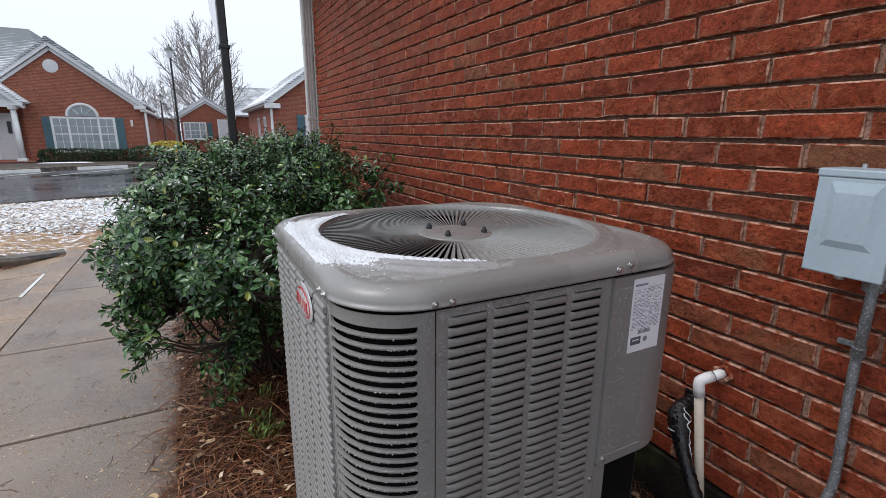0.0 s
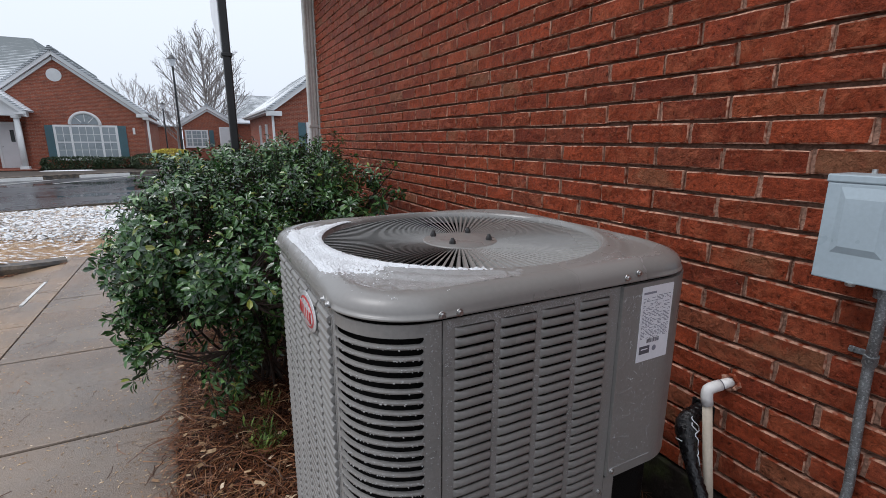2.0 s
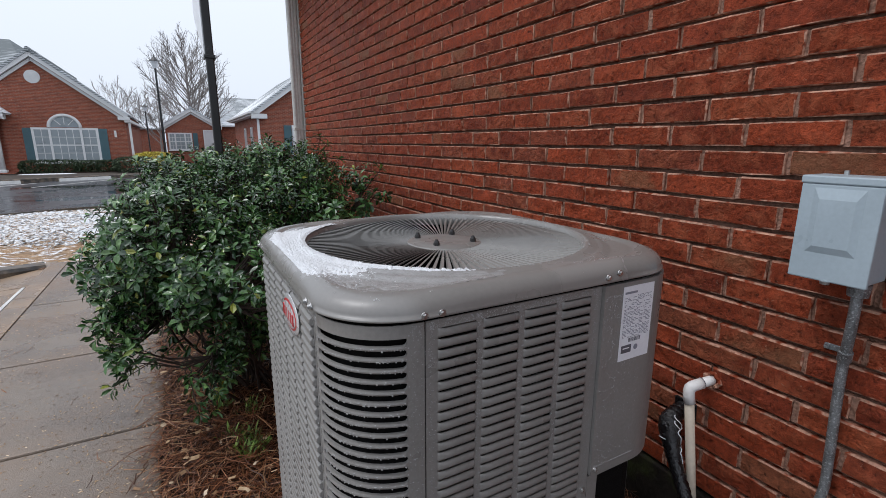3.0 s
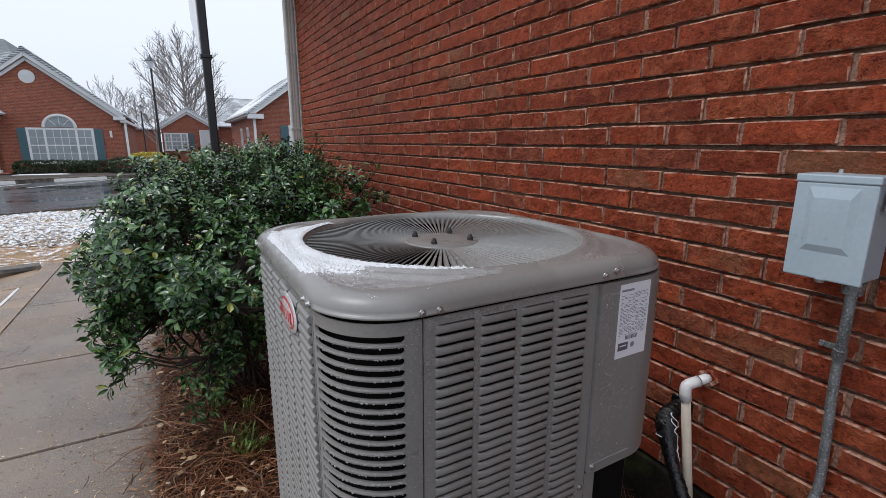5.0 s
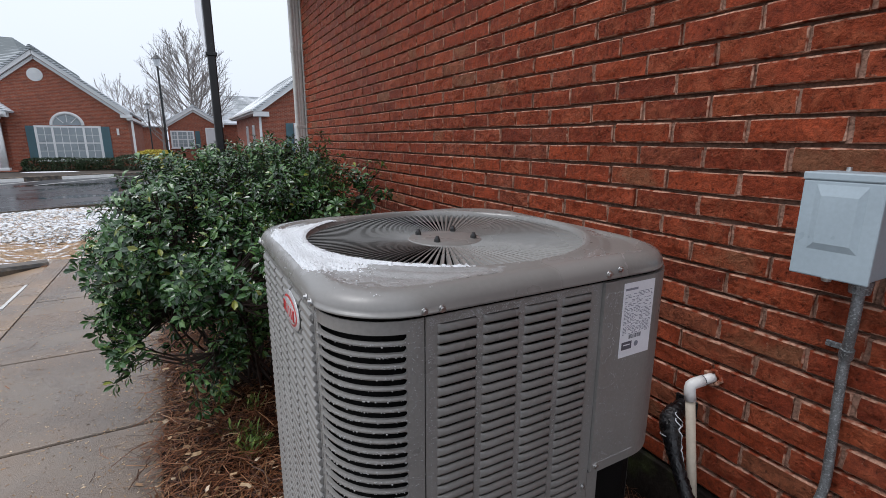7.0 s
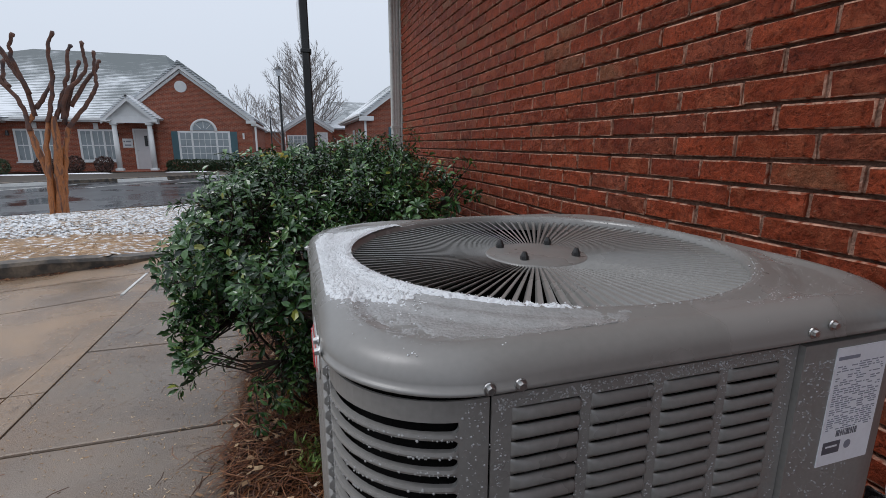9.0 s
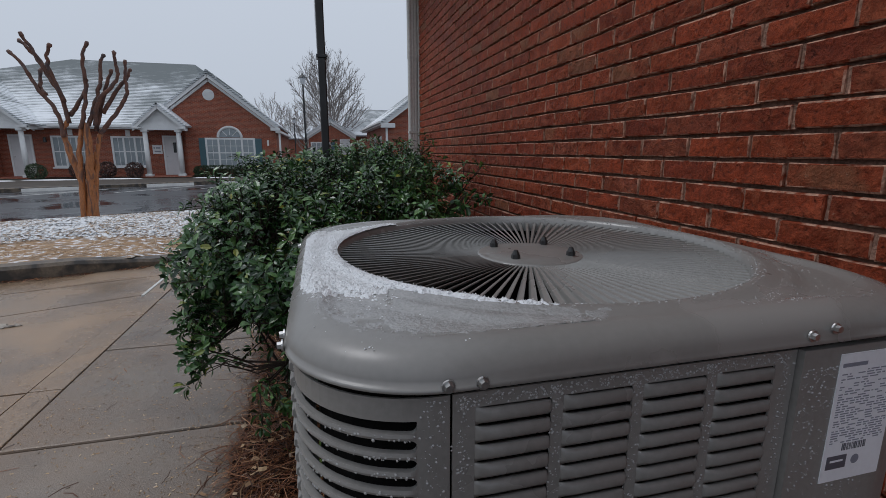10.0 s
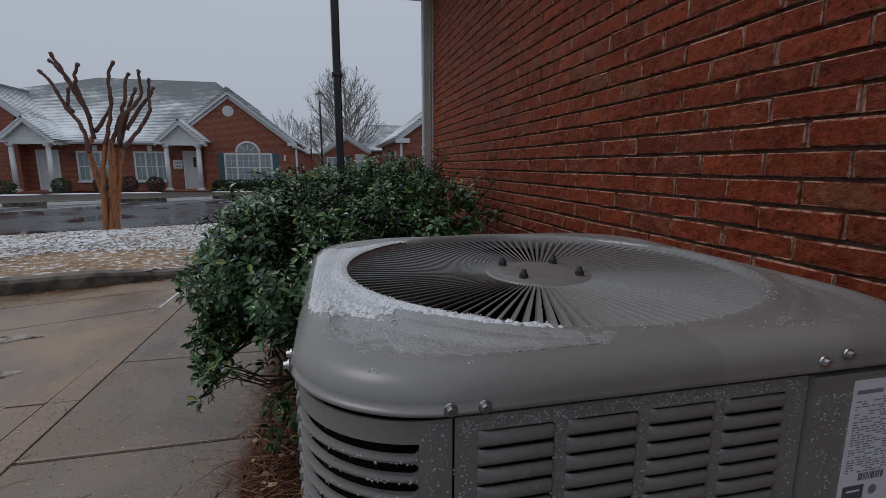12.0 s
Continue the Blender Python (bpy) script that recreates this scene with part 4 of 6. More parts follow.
# snow lying on the cover, and frozen beads
sn = random.Random(3)
sv, sf, idx = [], [], {}
A, B = 460, 64
for i in range(A):
    th = radians(112 + 150 * i / (A - 1))
    for j in range(B):
        far = square_ray(th, CAP - 0.012, 0.11)
        r = 0.294 + (far - 0.294) * j / (B - 1)
        x, y = CX + r * math.cos(th), CY + r * math.sin(th)
        mid = math.degrees(th)
        span = smooth_step(116, 145, mid) * (1 - smooth_step(200, 242, mid))
        reach = 0.310 + span * 0.085
        ridge = 0.6 * smooth_step(118, 140, mid) * (1 - smooth_step(240, 262, mid)) * (1 - smooth_step(0.304, 0.316, r))
        cover = ridge + 0.95 * span * (1 - smooth_step(reach - 0.060, reach + 0.025, r)) + 0.22 * noise.noise((x * 34, y * 34, 2)) + 0.34 * noise.noise((x * 150, y * 150, 4)) + 0.24 * noise.noise((x * 330, y * 330, 6)) - 0.36
        edge_r = max(square_ray(th, CAP - 0.030, 0.101), 0.322)
        drop = 0.026 * (1 - math.sqrt(max(1 - ((r - edge_r) / 0.030) ** 2, 0))) if r > edge_r else 0
        base = cap_height(x, y) - drop + (0.0048 * math.exp(-((r - 0.302) / 0.0095) ** 2))
        h = base + min(max(cover, -0.3), 0.5) * 0.0065 + 0.0008 * noise.noise((x * 200, y * 200, 1)) - 0.0004
        sv.append((x, y, h))
for i in range(A - 1):
    for j in range(B - 1):
        sf.append((i * B + j, (i + 1) * B + j, (i + 1) * B + j + 1, i * B + j + 1))
grains = []
while len(grains) < 9000:
    i, j = sn.randrange(A), sn.randrange(B)
    th = radians(112 + 150 * i / (A - 1))
    x, y, h = sv[i * B + j]
    away = square_ray(th, CAP, 0.131) - math.hypot(x - CX, y - CY)
    near = smooth_step(112, 135, 112 + 150 * i / (A - 1)) * (1 - smooth_step(225, 262, 112 + 150 * i / (A - 1)))
    if sn.random() < near and away > 0.006:
        grains.append(((x, y, h - 0.0002 + 0.0016 * sn.random() ** 2), (sn.uniform(-0.3, 0.3), sn.uniform(-0.3, 0.3), 1), 0.0004 + 0.0008 * sn.random() ** 2))
tagged(mesh("snow_dusting", sv, sf, snow, smooth=True), "thin granular snow on the air conditioner cover", "snow", kind="stuff")


# thin film of wet slush reaching past the snow, with a ragged edge
fv, ff = [], []
A2, B2 = 420, 70
for i in range(A2):
    mid = 128 + 172 * i / (A2 - 1)
    th = radians(mid)
    for j in range(B2):
        edge_r = max(square_ray(th, CAP - 0.030, 0.101), 0.322)
        r = 0.308 + (edge_r - 0.3085) * j / (B2 - 1)
        x, y = CX + r * math.cos(th), CY + r * math.sin(th)
        reach = 0.318 + 0.075 * smooth_step(135, 190, mid) * (1 - smooth_step(225, 285, mid))
        cover = 0.9 * (1 - smooth_step(reach - 0.030, reach + 0.012, r)) + 0.6 * noise.noise((x * 26, y * 26, 15)) + 0.6 * noise.noise((x * 85, y * 85, 16)) + 0.4 * noise.noise((x * 220, y * 220, 17)) - 0.36
        cover -= 0.8 * (1 - smooth_step(128, 145, mid)) + 1.3 * smooth_step(236, 280, mid)
        base = max(cap_height(x, y), 0.9788 - 0.0038 * (r - 0.309) / 0.013)
        fv.append((x, y, base + min(max(cover, -0.5), 0.25) * 0.0030 - 0.0002))
for i in range(A2 - 1):
    for j in range(B2 - 1):
        ff.append((i * B2 + j, (i + 1) * B2 + j, (i + 1) * B2 + j + 1, i * B2 + j + 1))
tagged(mesh("slush_film", fv, ff, slush, smooth=True), "thin grey film of melting slush on the air conditioner cover", "slush", kind="stuff")


def beads(name, spots, material, label, category):
    v, f = [], []
    base = [(1, 0, 0), (0.5, 0.87, 0), (-0.5, 0.87, 0), (-1, 0, 0), (-0.5, -0.87, 0), (0.5, -0.87, 0), (0.55, 0.32, 0.62), (-0.55, 0.32, 0.62), (0, -0.62, 0.62)]
    fc = [(0, 1, 6), (1, 2, 7, 6), (2, 3, 7), (3, 4, 8, 7), (4, 5, 8), (5, 0, 6, 8), (6, 7, 8)]
    for p, nrm, s in spots:
        q = Vector(nrm).to_track_quat("Z", "Y")
        o = len(v)
        v += [Vector(p) + q @ (Vector(b) * s) for b in base]
        f += [tuple(o + i for i in t) for t in fc]
    return tagged(mesh(name, v, f, material, smooth=True), label, category, kind="stuff")


beads("snow_grains", grains, snow, "loose snow grains on the air conditioner cover", "snow")
spots = []
for k in range(6800):
    u = sn.random()
    z = 0.932 - 0.8 * sn.random() ** 1.4
    if u < 0.30:
        x = sn.choice((-0.932, -0.8505, -0.7735, -0.6965, -0.612)) + sn.gauss(0, 0.0035)
        spots.append(((x, FRONT, z), (0, -1, 0), 0.0004 + 0.0010 * sn.random() ** 2))
    elif u < 0.5:
        spots.append(((sn.uniform(-0.595, -0.49), FRONT - 0.006, max(z * 0.5 + 0.45, 0.58)), (0, -1, 0), 0.0004 + 0.0012 * sn.random() ** 2))
    elif u < 0.65:
        s = sn.choice((sn.uniform(0.002, 0.024), sn.uniform(S1, ARC)))
        x, y = corner_point(s)
        spots.append(((x, y, z), (-0.3, -0.9, 0), 0.0004 + 0.0010 * sn.random() ** 2))
    elif u < 0.93:
        s = sn.uniform(S0, S1)
        x, y = corner_point(s, 0.001)
        spots.append(((x, y, 0.9035 - PITCH * sn.randrange(40) + sn.uniform(-0.0035, 0.001)), (-0.6, -0.6, -0.1), 0.0006 + 0.0011 * sn.random() ** 2))
    else:
        spots.append(((sn.uniform(-0.935, -0.61), FRONT - 0.0, sn.uniform(0.9235, 0.934)), (0, -1, 0), 0.0004 + 0.0011 * sn.random() ** 2))
for k in range(1500):
    th = sn.uniform(0, 6.283)
    if 112 < math.degrees(th) < 236:
        continue
    r = sn.uniform(0.293, 0.312)
    spots.append(((CX + r * math.cos(th), CY + r * math.sin(th), 0.9795 - 40 * (r - 0.302) ** 2), (0, 0, 1), 0.0004 + 0.0013 * sn.random() ** 2))
for k in range(4200):
    th = radians(sn.gauss(236, 50))
    far = square_ray(th, CAP - 0.03, 0.1)
    if far < 0.332:
        continue
    r = 0.306 + (far - 0.306) * sn.random() ** 1.4
    lip = 0.0045 * math.exp(-((r - 0.302) / 0.0095) ** 2)
    x, y = CX + r * math.cos(th), CY + r * math.sin(th)
    if x < CX + CAP - 0.03 and y < CY + CAP - 0.03 and noise.noise((x * 30, y * 30, 9)) > sn.uniform(-0.7, 0.3):
        spots.append(((x, y, cap_height(x, y) + lip), (0, 0, 1), 0.0003 + 0.0008 * sn.random() ** 2))
for k in range(5000):
    y = 0.195 + 0.45 * sn.random()
    z = 0.965 - 0.12 * sn.random() ** 2 if k % 3 == 0 else 0.95 - 0.78 * sn.random()
    out = 0.0065 if z > 0.942 else 0.0018
    if z < 0.955:
        spots.append(((LEFT - out, y, z), (-1, 0, 0.2), 0.0004 + 0.0010 * sn.random() ** 2))
beads("ice_beads", spots, ice, "tiny frozen drops on the air conditioner", "ice")

# ---- electrical disconnect box and conduit on the wall ----
dbox = thing("disconnect_box", (-0.05, -0.045, 1.0), "pale grey metal electrical disconnect box on the brick wall", "electrical box")
part("back_box", box(-0.094, -0.006, -0.110, 0.016, 0.908, 1.104, 0.003), box_paint, dbox)
cover = bmesh.new()
box(-0.104, -0.0945, -0.114, 0.020, 0.904, 1.098, 0.003, cover)
box(-0.106, -0.012, -0.116, 0.022, 1.098, 1.114, 0.003, cover)
cv_o = part("cover", cover, box_paint, dbox, "hinged cover with a pressed panel")
em = bmesh.new()
lo = [(-0.104, -0.088, 0.960), (-0.104, -0.004, 0.960), (-0.104, -0.004, 1.090), (-0.104, -0.088, 1.090)]
hi = [(-0.109, -0.076, 0.974), (-0.109, -0.016, 0.974), (-0.109, -0.016, 1.068), (-0.109, -0.076, 1.068)]
vs = [em.verts.new(p) for p in lo + hi]
for q in ((4, 5, 6, 7), (0, 1, 5, 4), (1, 2, 6, 5), (2, 3, 7, 6), (3, 0, 4, 7)):
    em.faces.new([vs[i] for i in q])
bmesh.ops.recalc_face_normals(em, faces=em.faces)
part("pressed_panel", em, box_paint, cv_o)
part("latch", rod((-0.100, -0.047, 0.899), (-0.100, -0.047, 0.905), 0.008, 0.009, 14), steel, dbox)
part("screw", rod((-0.02, -0.02, 1.112), (-0.02, -0.02, 1.122), 0.005, 0.005, 8), steel, dbox)
part("hasp", box(-0.075, -0.055, -0.122, -0.116, 1.05, 1.09, 0.002), steel, dbox)
pipe = thing("conduit", (-0.04, -0.08, 0.0), "grey flexible metal conduit running down the brick wall", "conduit")
cp = curve_points([(-0.055, -0.088, 0.885), (-0.050, -0.087, 0.80), (-0.028, -0.079, 0.72), (-0.022, -0.080, 0.62), (-0.022, -0.086, 0.50), (-0.028, -0.088, 0.40), (-0.06, -0.066, 0.29), (-0.11, -0.01, 0.19), (-0.2, 0.06, 0.10)], 40)
rad = [0.0100 + 0.0003 * math.sin(i * 2.4) for i in range(len(cp))]
v, f = tube(cp, rad, 14)
mesh("pipe", v, f, galvanised, pipe, smooth=True)
part("connector", rod((-0.055, -0.088, 0.878), (-0.055, -0.088, 0.905), 0.0175, 0.020, 16), galvanised, pipe)
part("strap", rod((-0.0365, -0.0822, 0.752), (-0.0300, -0.0797, 0.730), 0.0128, 0.0128, 16), galvanised, pipe)
cl = box(-0.005, -0.002, -0.066, -0.032, 0.734, 0.748, 0.002)
rod((-0.002, -0.038, 0.741), (-0.010, -0.038, 0.741), 0.006, 0.005, 10, cl)
part("clamp", cl, galvanised, pipe, "screwed pipe strap")

# drain pipe with an elbow, and wrapped refrigerant line
drain = thing("drain_pipe", (-0.05, 0.21, 0.0), "white plastic drain pipe coming out of the brick wall", "pipe")
part("stub", rod((0.01, 0.195, 0.5475), (-0.040, 0.212, 0.5355), 0.0130, 0.0130, 18), pvc_white, drain, smooth=True)
part("band", rod((-0.0270, 0.2075, 0.5386), (-0.0295, 0.2085, 0.5380), 0.0152, 0.0152, 18), ink, drain, "dark joint line of the fitting")
v, f = tube([(-0.029, 0.2082, 0.5381), (-0.046, 0.214, 0.534), (-0.056, 0.217, 0.5315), (-0.0630, 0.219, 0.5275), (-0.0655, 0.219, 0.519), (-0.0655, 0.218, 0.508), (-0.0645, 0.2145, 0.486)], 0.0150, 18)
mesh("elbow", v, f, pvc_white, drain, "white elbow fitting", smooth=True)
part("pipe", rod((-0.0645, 0.2155, 0.492), (-0.058, 0.150, 0.02), 0.0125, 0.0125, 18), pvc_cream, drain, "yellowed pipe", smooth=True)
gv_, gf_ = tube([(-0.002 - 0.003 * (k % 2), 0.196 + (0.020 + 0.004 * math.sin(k * 2.1)) * math.cos(k * math.pi / 7), 0.546 + (0.019 + 0.003 * math.cos(k * 1.7)) * math.sin(k * math.pi / 7)) for k in range(15)], 0.0055, 6)
mesh("mortar_collar", gv_, gf_, brick_edge, drain, "rough mortar round the pipe hole")
line = thing("refrigerant_line", (-0.1, 0.2, 0.0), "black tape-wrapped refrigerant line from wall to unit", "pipe")
lp_ = curve_points([(0.02, 0.262, 0.430), (-0.03, 0.264, 0.424), (-0.065, 0.262, 0.400), (-0.090, 0.236, 0.360), (-0.105, 0.205, 0.312), (-0.120, 0.165, 0.262), (-0.140, 0.11, 0.19), (-0.18, 0.06, 0.09), (-0.26, 0.06, 0.06)], 12)
rad = [0.0180 + 0.012 * math.exp(-((i - 26) / 13) ** 2) + 0.003 * noise.noise((i * 0.5, 0, 0)) + 0.0010 * math.sin(i * 1.9) for i in range(len(lp_))]
v, f = tube(lp_, rad, 16)
mesh("insulation", v, f, foam_black, line, smooth=True)
# No hole is cut; a black block paints the dark of the wall opening.
part("wall_hole_shade", box(-0.0035, 0.02, 0.228, 0.296, 0.402, 0.452, 0.003), foam_black, line, "black block standing for the shaded hole in the brickwork")
for k, (start, stop, turn0) in enumerate(((19, 50, 2.6), (22, 36, 3.6), (24, 30, 1.8))):
    coil_pts = []
    for i in range(start, stop):
        t_ = (Vector(lp_[min(i + 1, len(lp_) - 1)]) - Vector(lp_[i - 1])).normalized()
        s_ = t_.cross(Vector((0, 0, 1))).normalized()
        u_ = s_.cross(t_)
        ang = turn0 + 0.5 * math.sin(i * 0.55 + k) + (0.22 * (i - start) if k else 0)
        coil_pts.append(Vector(lp_[i]) + (s_ * math.cos(ang) + u_ * math.sin(ang)) * (rad[i] + 0.0008))
    v, f = tube(coil_pts, 0.0016, 5)
    mesh("string", v, f, label_white, line, "thin white cord")

# ---- downspout at the building corner ----
ds = thing("downspout", (-0.06, 4.72, 0), "off-white metal rain downspout at the building corner", "downspout")
db = bmesh.new()
outl = []
for k in range(40):
    a = 2 * math.pi * k / 40
    d = square_ray(a, 0.045, 0.012)
    rib = 0.004 * math.cos(a * 12)
    outl.append((-0.060 + (d + rib * 0.5) * math.cos(a), 4.715 + (d + rib * 0.5) * math.sin(a) * 0.8))
part("pipe", prism(outl, 0.0, 2.04, db), trim_grey, ds)
part("upper_pipe", prism([(-0.060 + (x + 0.060) * 1.07, 4.715 + (y - 4.715) * 1.07) for x, y in outl], 2.04, 2.83), trim_grey, ds)
part("strap", box(-0.11, -0.002, 4.672, 4.758, 1.30, 1.325, 0.002), trim_grey, ds)
tagged(part("trim", box(-0.012, 0.10, 4.665, 4.78, -0.05, 2.83, 0.004), trim_grey), "weathered white corner board of the brick building", "trim", kind="structure")

# ---- black sign post behind the shrub ----
sp = thing("sign_post", (-0.985, 2.74, 0), "slim black metal post carrying a white sign panel", "sign post")
part("post", box(-1.008, -0.963, 2.718, 2.763, -0.05, 3.2, 0.006), black_metal, sp)
part("sign_panel", prism([(-1.010, 2.77), (-1.004, 2.77), (-1.004, 3.42), (-1.010, 3.42)], lambda x, y: 1.66 + (0.8 * (y - 3.0) if y > 3.0 else 0), 2.9), sign_white, sp, "white sign panel seen edge-on")
part("bracket", box(-1.016, -0.955, 2.71, 2.80, 1.648, 1.668, 0.003), black_metal, sp)


# ---- near shrub: rosettes of glossy leaves on forking stems ----
def leaf_rosette(v, f, c, up, rnd, size, count):
    up = up.normalized()
    q = up.to_track_quat("Z", "Y")
    a0 = rnd.uniform(0, 6.28)
    for k in range(count):
        a = a0 + k * 2.4
        rise = rnd.uniform(-0.15, 0.75) if k < count - 2 else rnd.uniform(0.8, 1.5)
        d = q @ Vector((math.cos(a), math.sin(a), rise)).normalized()
        s = q @ Vector((-math.sin(a), math.cos(a), 0))
        n = d.cross(s).normalized()
        ln = size * rnd.uniform(0.7, 1.15)
        w = ln * rnd.uniform(0.17, 0.23)
        o = len(v)
        base = c + d * 0.003
        droop = n * -ln * rnd.uniform(0.2, 0.42)
        if n.z < 0:
            droop = -droop
        fold = (n if n.z > 0 else -n) * w * 0.35
        tip = base + d * ln + droop
        v += [base, base + d * ln * 0.45 + s * w * 0.75 + fold, base + d * ln * 0.45 - s * w * 0.75 + fold, base + d * ln * 0.5,
              base + d * ln * 0.78 + s * w + fold + droop * 0.5, base + d * ln * 0.78 - s * w + fold + droop * 0.5, base + d * ln * 0.8 + droop * 0.6, tip]
        f += [(o, o + 3, o + 1), (o, o + 2, o + 3), (o + 1, o + 3, o + 6, o + 4), (o + 3, o + 2, o + 5, o + 6), (o + 4, o + 6, o + 7), (o + 6, o + 5, o + 7)]


def shrub(name, lobes, base, tips, size, label, leaf, seed, category="shrub", stem_r=0.0075):
    """Stems from the base fork to tips near the surface of the lobes (x, y, z, rx, ry, rz); each tip carries a rosette."""
    rnd = random.Random(seed)
    th = thing(name, base, label, category)
    lv, lf, tv, tf = [], [], [], []
    limbs = []
    for k in range(30):
        a = rnd.uniform(0, 6.28)
        b = Vector(base) + Vector((math.cos(a), math.sin(a), 0)) * rnd.uniform(0.02, 0.12)
        lob = rnd.choices(lobes, [l[3] * l[4] * l[5] for l in lobes])[0]
        e = Vector(lob[:3]) + Vector((rnd.uniform(-0.6, 0.6) * lob[3], rnd.uniform(-0.6, 0.6) * lob[4], rnd.uniform(-0.5, 0.3) * lob[5]))
        mid = (b + e) / 2 + Vector((rnd.uniform(-0.06, 0.06), rnd.uniform(-0.06, 0.06), rnd.uniform(-0.02, 0.06)))
        pts = curve_points([b, mid, e], 5)
        limbs += pts[3:]
        v, f = tube(pts, [stem_r * (1 - 0.55 * i / (len(pts) - 1)) for i in range(len(pts))], 6)
        o = len(tv)
        tv += v
        tf += [tuple(o + i for i in q) for q in f]
    limb_arr = np.array([tuple(p) for p in limbs])
    made = 0
    weights = [l[3] * l[4] + l[4] * l[5] + l[3] * l[5] for l in lobes]
    while made < tips:
        lob = rnd.choices(lobes, weights)[0]
        d = Vector((rnd.gauss(0, 1), rnd.gauss(0, 1), rnd.gauss(0.15, 1))).normalized()
        p0 = Vector(lob[:3])
        rough = 1 + 0.24 * noise.noise((p0.x + d.x * 1.9, p0.y + d.y * 1.9, d.z * 1.9)) + 0.26 * noise.noise((d.x * 5, d.y * 5, p0.y + d.z * 5))
        depth = 1 - abs(rnd.gauss(0, 0.15))
        c = p0 + Vector((d.x * lob[3], d.y * lob[4], d.z * lob[5])) * rough * max(depth, 0.3)
        run = rnd.uniform(0.05, 0.15)
        way = (d + Vector((rnd.gauss(0, 0.35), rnd.gauss(0, 0.35), rnd.gauss(0.1, 0.3)))).normalized()
        end = c + way * run * 0.55
        if end.x > -0.035 or end.z < 0.16:
            continue
        gap = noise.noise((c.x * 5.0, c.y * 5.0, c.z * 5.0 + seed))
        if gap < -0.15 + (0.30 if c.x < -1.12 else 0.40) * (1 - smooth_step(0.40, 0.80, c.z)):
            continue
        if CX - 0.42 < end.x < 0.0 and end.y < CY + 0.46:
            continue
        if any(((c.x - l[0]) / l[3]) ** 2 + ((c.y - l[1]) / l[4]) ** 2 + ((c.z - l[2]) / l[5]) ** 2 < 0.4 for l in lobes) and rnd.random() < 0.8:
            continue
        start = c - way * run * 0.45
        count = max(2, int(run / 0.024))
        for k in range(count):
            q = k / (count - 1)
            made += 1
            at = start + (end - start) * q + Vector((rnd.gauss(0, 0.008), rnd.gauss(0, 0.008), rnd.gauss(0, 0.006)))
            leaf_rosette(lv, lf, at, way + Vector((0, 0, 0.35)), rnd, size * rnd.uniform(0.7, 1.15), rnd.randint(3, 5) if q < 0.9 else rnd.randint(6, 9))
        i = int(np.argmin(((limb_arr - np.array(tuple(start))) ** 2).sum(1)))
        m = (limbs[i] + start) / 2 + Vector((rnd.gauss(0, 0.015), rnd.gauss(0, 0.015), -0.03))
        v, f = tube([limbs[i], m, start, end], [0.0042, 0.0034, 0.0024, 0.0014], 4)
        o = len(tv)
        tv += v
        tf += [tuple(o + j for j in q) for q in f]
    mesh("branching", tv, tf, twig_mat, th, "thin grey-brown forking stems")
    mesh("foliage", lv, lf, leaf, th, "dark glossy evergreen leaves in whorls")
    return th


shrub("shrub", [(-1.14, 1.85, 0.68, 0.42, 0.60, 0.32), (-0.95, 2.35, 0.72, 0.52, 0.70, 0.34), (-1.31, 1.84, 0.68, 0.20, 0.42, 0.22), (-1.05, 1.36, 0.62, 0.20, 0.28, 0.26),
                (-1.20, 1.58, 0.48, 0.24, 0.32, 0.20), (-1.20, 1.46, 0.40, 0.12, 0.17, 0.15)] + [(-1.34, 1.40, 0.50, 0.13, 0.17, 0.13), (-1.27, 1.28, 0.42, 0.09, 0.12, 0.11)] * 2,
      (-1.0, 1.75, 0.0), 4900, 0.041, "dense evergreen shrub with glossy dark leaves overhanging the footpath", leaf_mat, 11)
shrub("shrub", [(-0.56, 2.75, 0.80, 0.34, 0.60, 0.36), (-0.85, 3.5, 0.78, 0.55, 0.6, 0.36), (-0.72, 1.85, 0.72, 0.24, 0.40, 0.32), (-0.45, 1.62, 0.945, 0.07, 0.09, 0.08)],
      (-0.6, 2.8, 0.0), 3200, 0.041, "dense evergreen shrub growing against the brick wall", leaf_mat, 12)


# ---- far houses ----
def window(parent, x0, x1, z0, z1, y, lights=((1.0, 2, 4),), face=-1):
    """A sash window in a wall facing -y: frame, mullions, panes with glazing bars. lights: (relative width, columns, rows)."""
    w = part("window", box(x0 - 0.07, x1 + 0.07, y - 0.02, y + 0.05, z0 - 0.06, z1 + 0.06), white_trim, parent, "white window with small panes")
    total = sum(l[0] for l in lights)
    x = x0
    for share, cols, rows in lights:
        xa, xb = x + 0.04, x + (x1 - x0) * share / total - 0.04
        part("pane", box(xa, xb, y - 0.026, y - 0.022, z0 + 0.03, z1 - 0.03), blind, w, "pale blind behind glass")
        bars = bmesh.new()
        for c in range(1, cols):
            xc = xa + (xb - xa) * c / cols
            box(xc - 0.011, xc + 0.011, y - 0.034, y - 0.027, z0 + 0.03, z1 - 0.03, 0, bars)
        for r in range(1, rows):
            zc = z0 + (z1 - z0) * r / rows
            t = 0.026 if r * 2 == rows else 0.010
            box(xa, xb, y - 0.036, y - 0.0275, zc - t, zc + t, 0, bars)
        part("muntin_grid", bars, white_trim, w)
        part("jamb", box(x - 0.045, x + 0.045, y - 0.07, y - 0.037, z0, z1), white_trim, w)
        x += (x1 - x0) * share / total
    part("sill", box(x0 - 0.12, x1 + 0.12, y - 0.09, y - 0.02, z0 - 0.12, z0 - 0.05), white_trim, w)
    return w


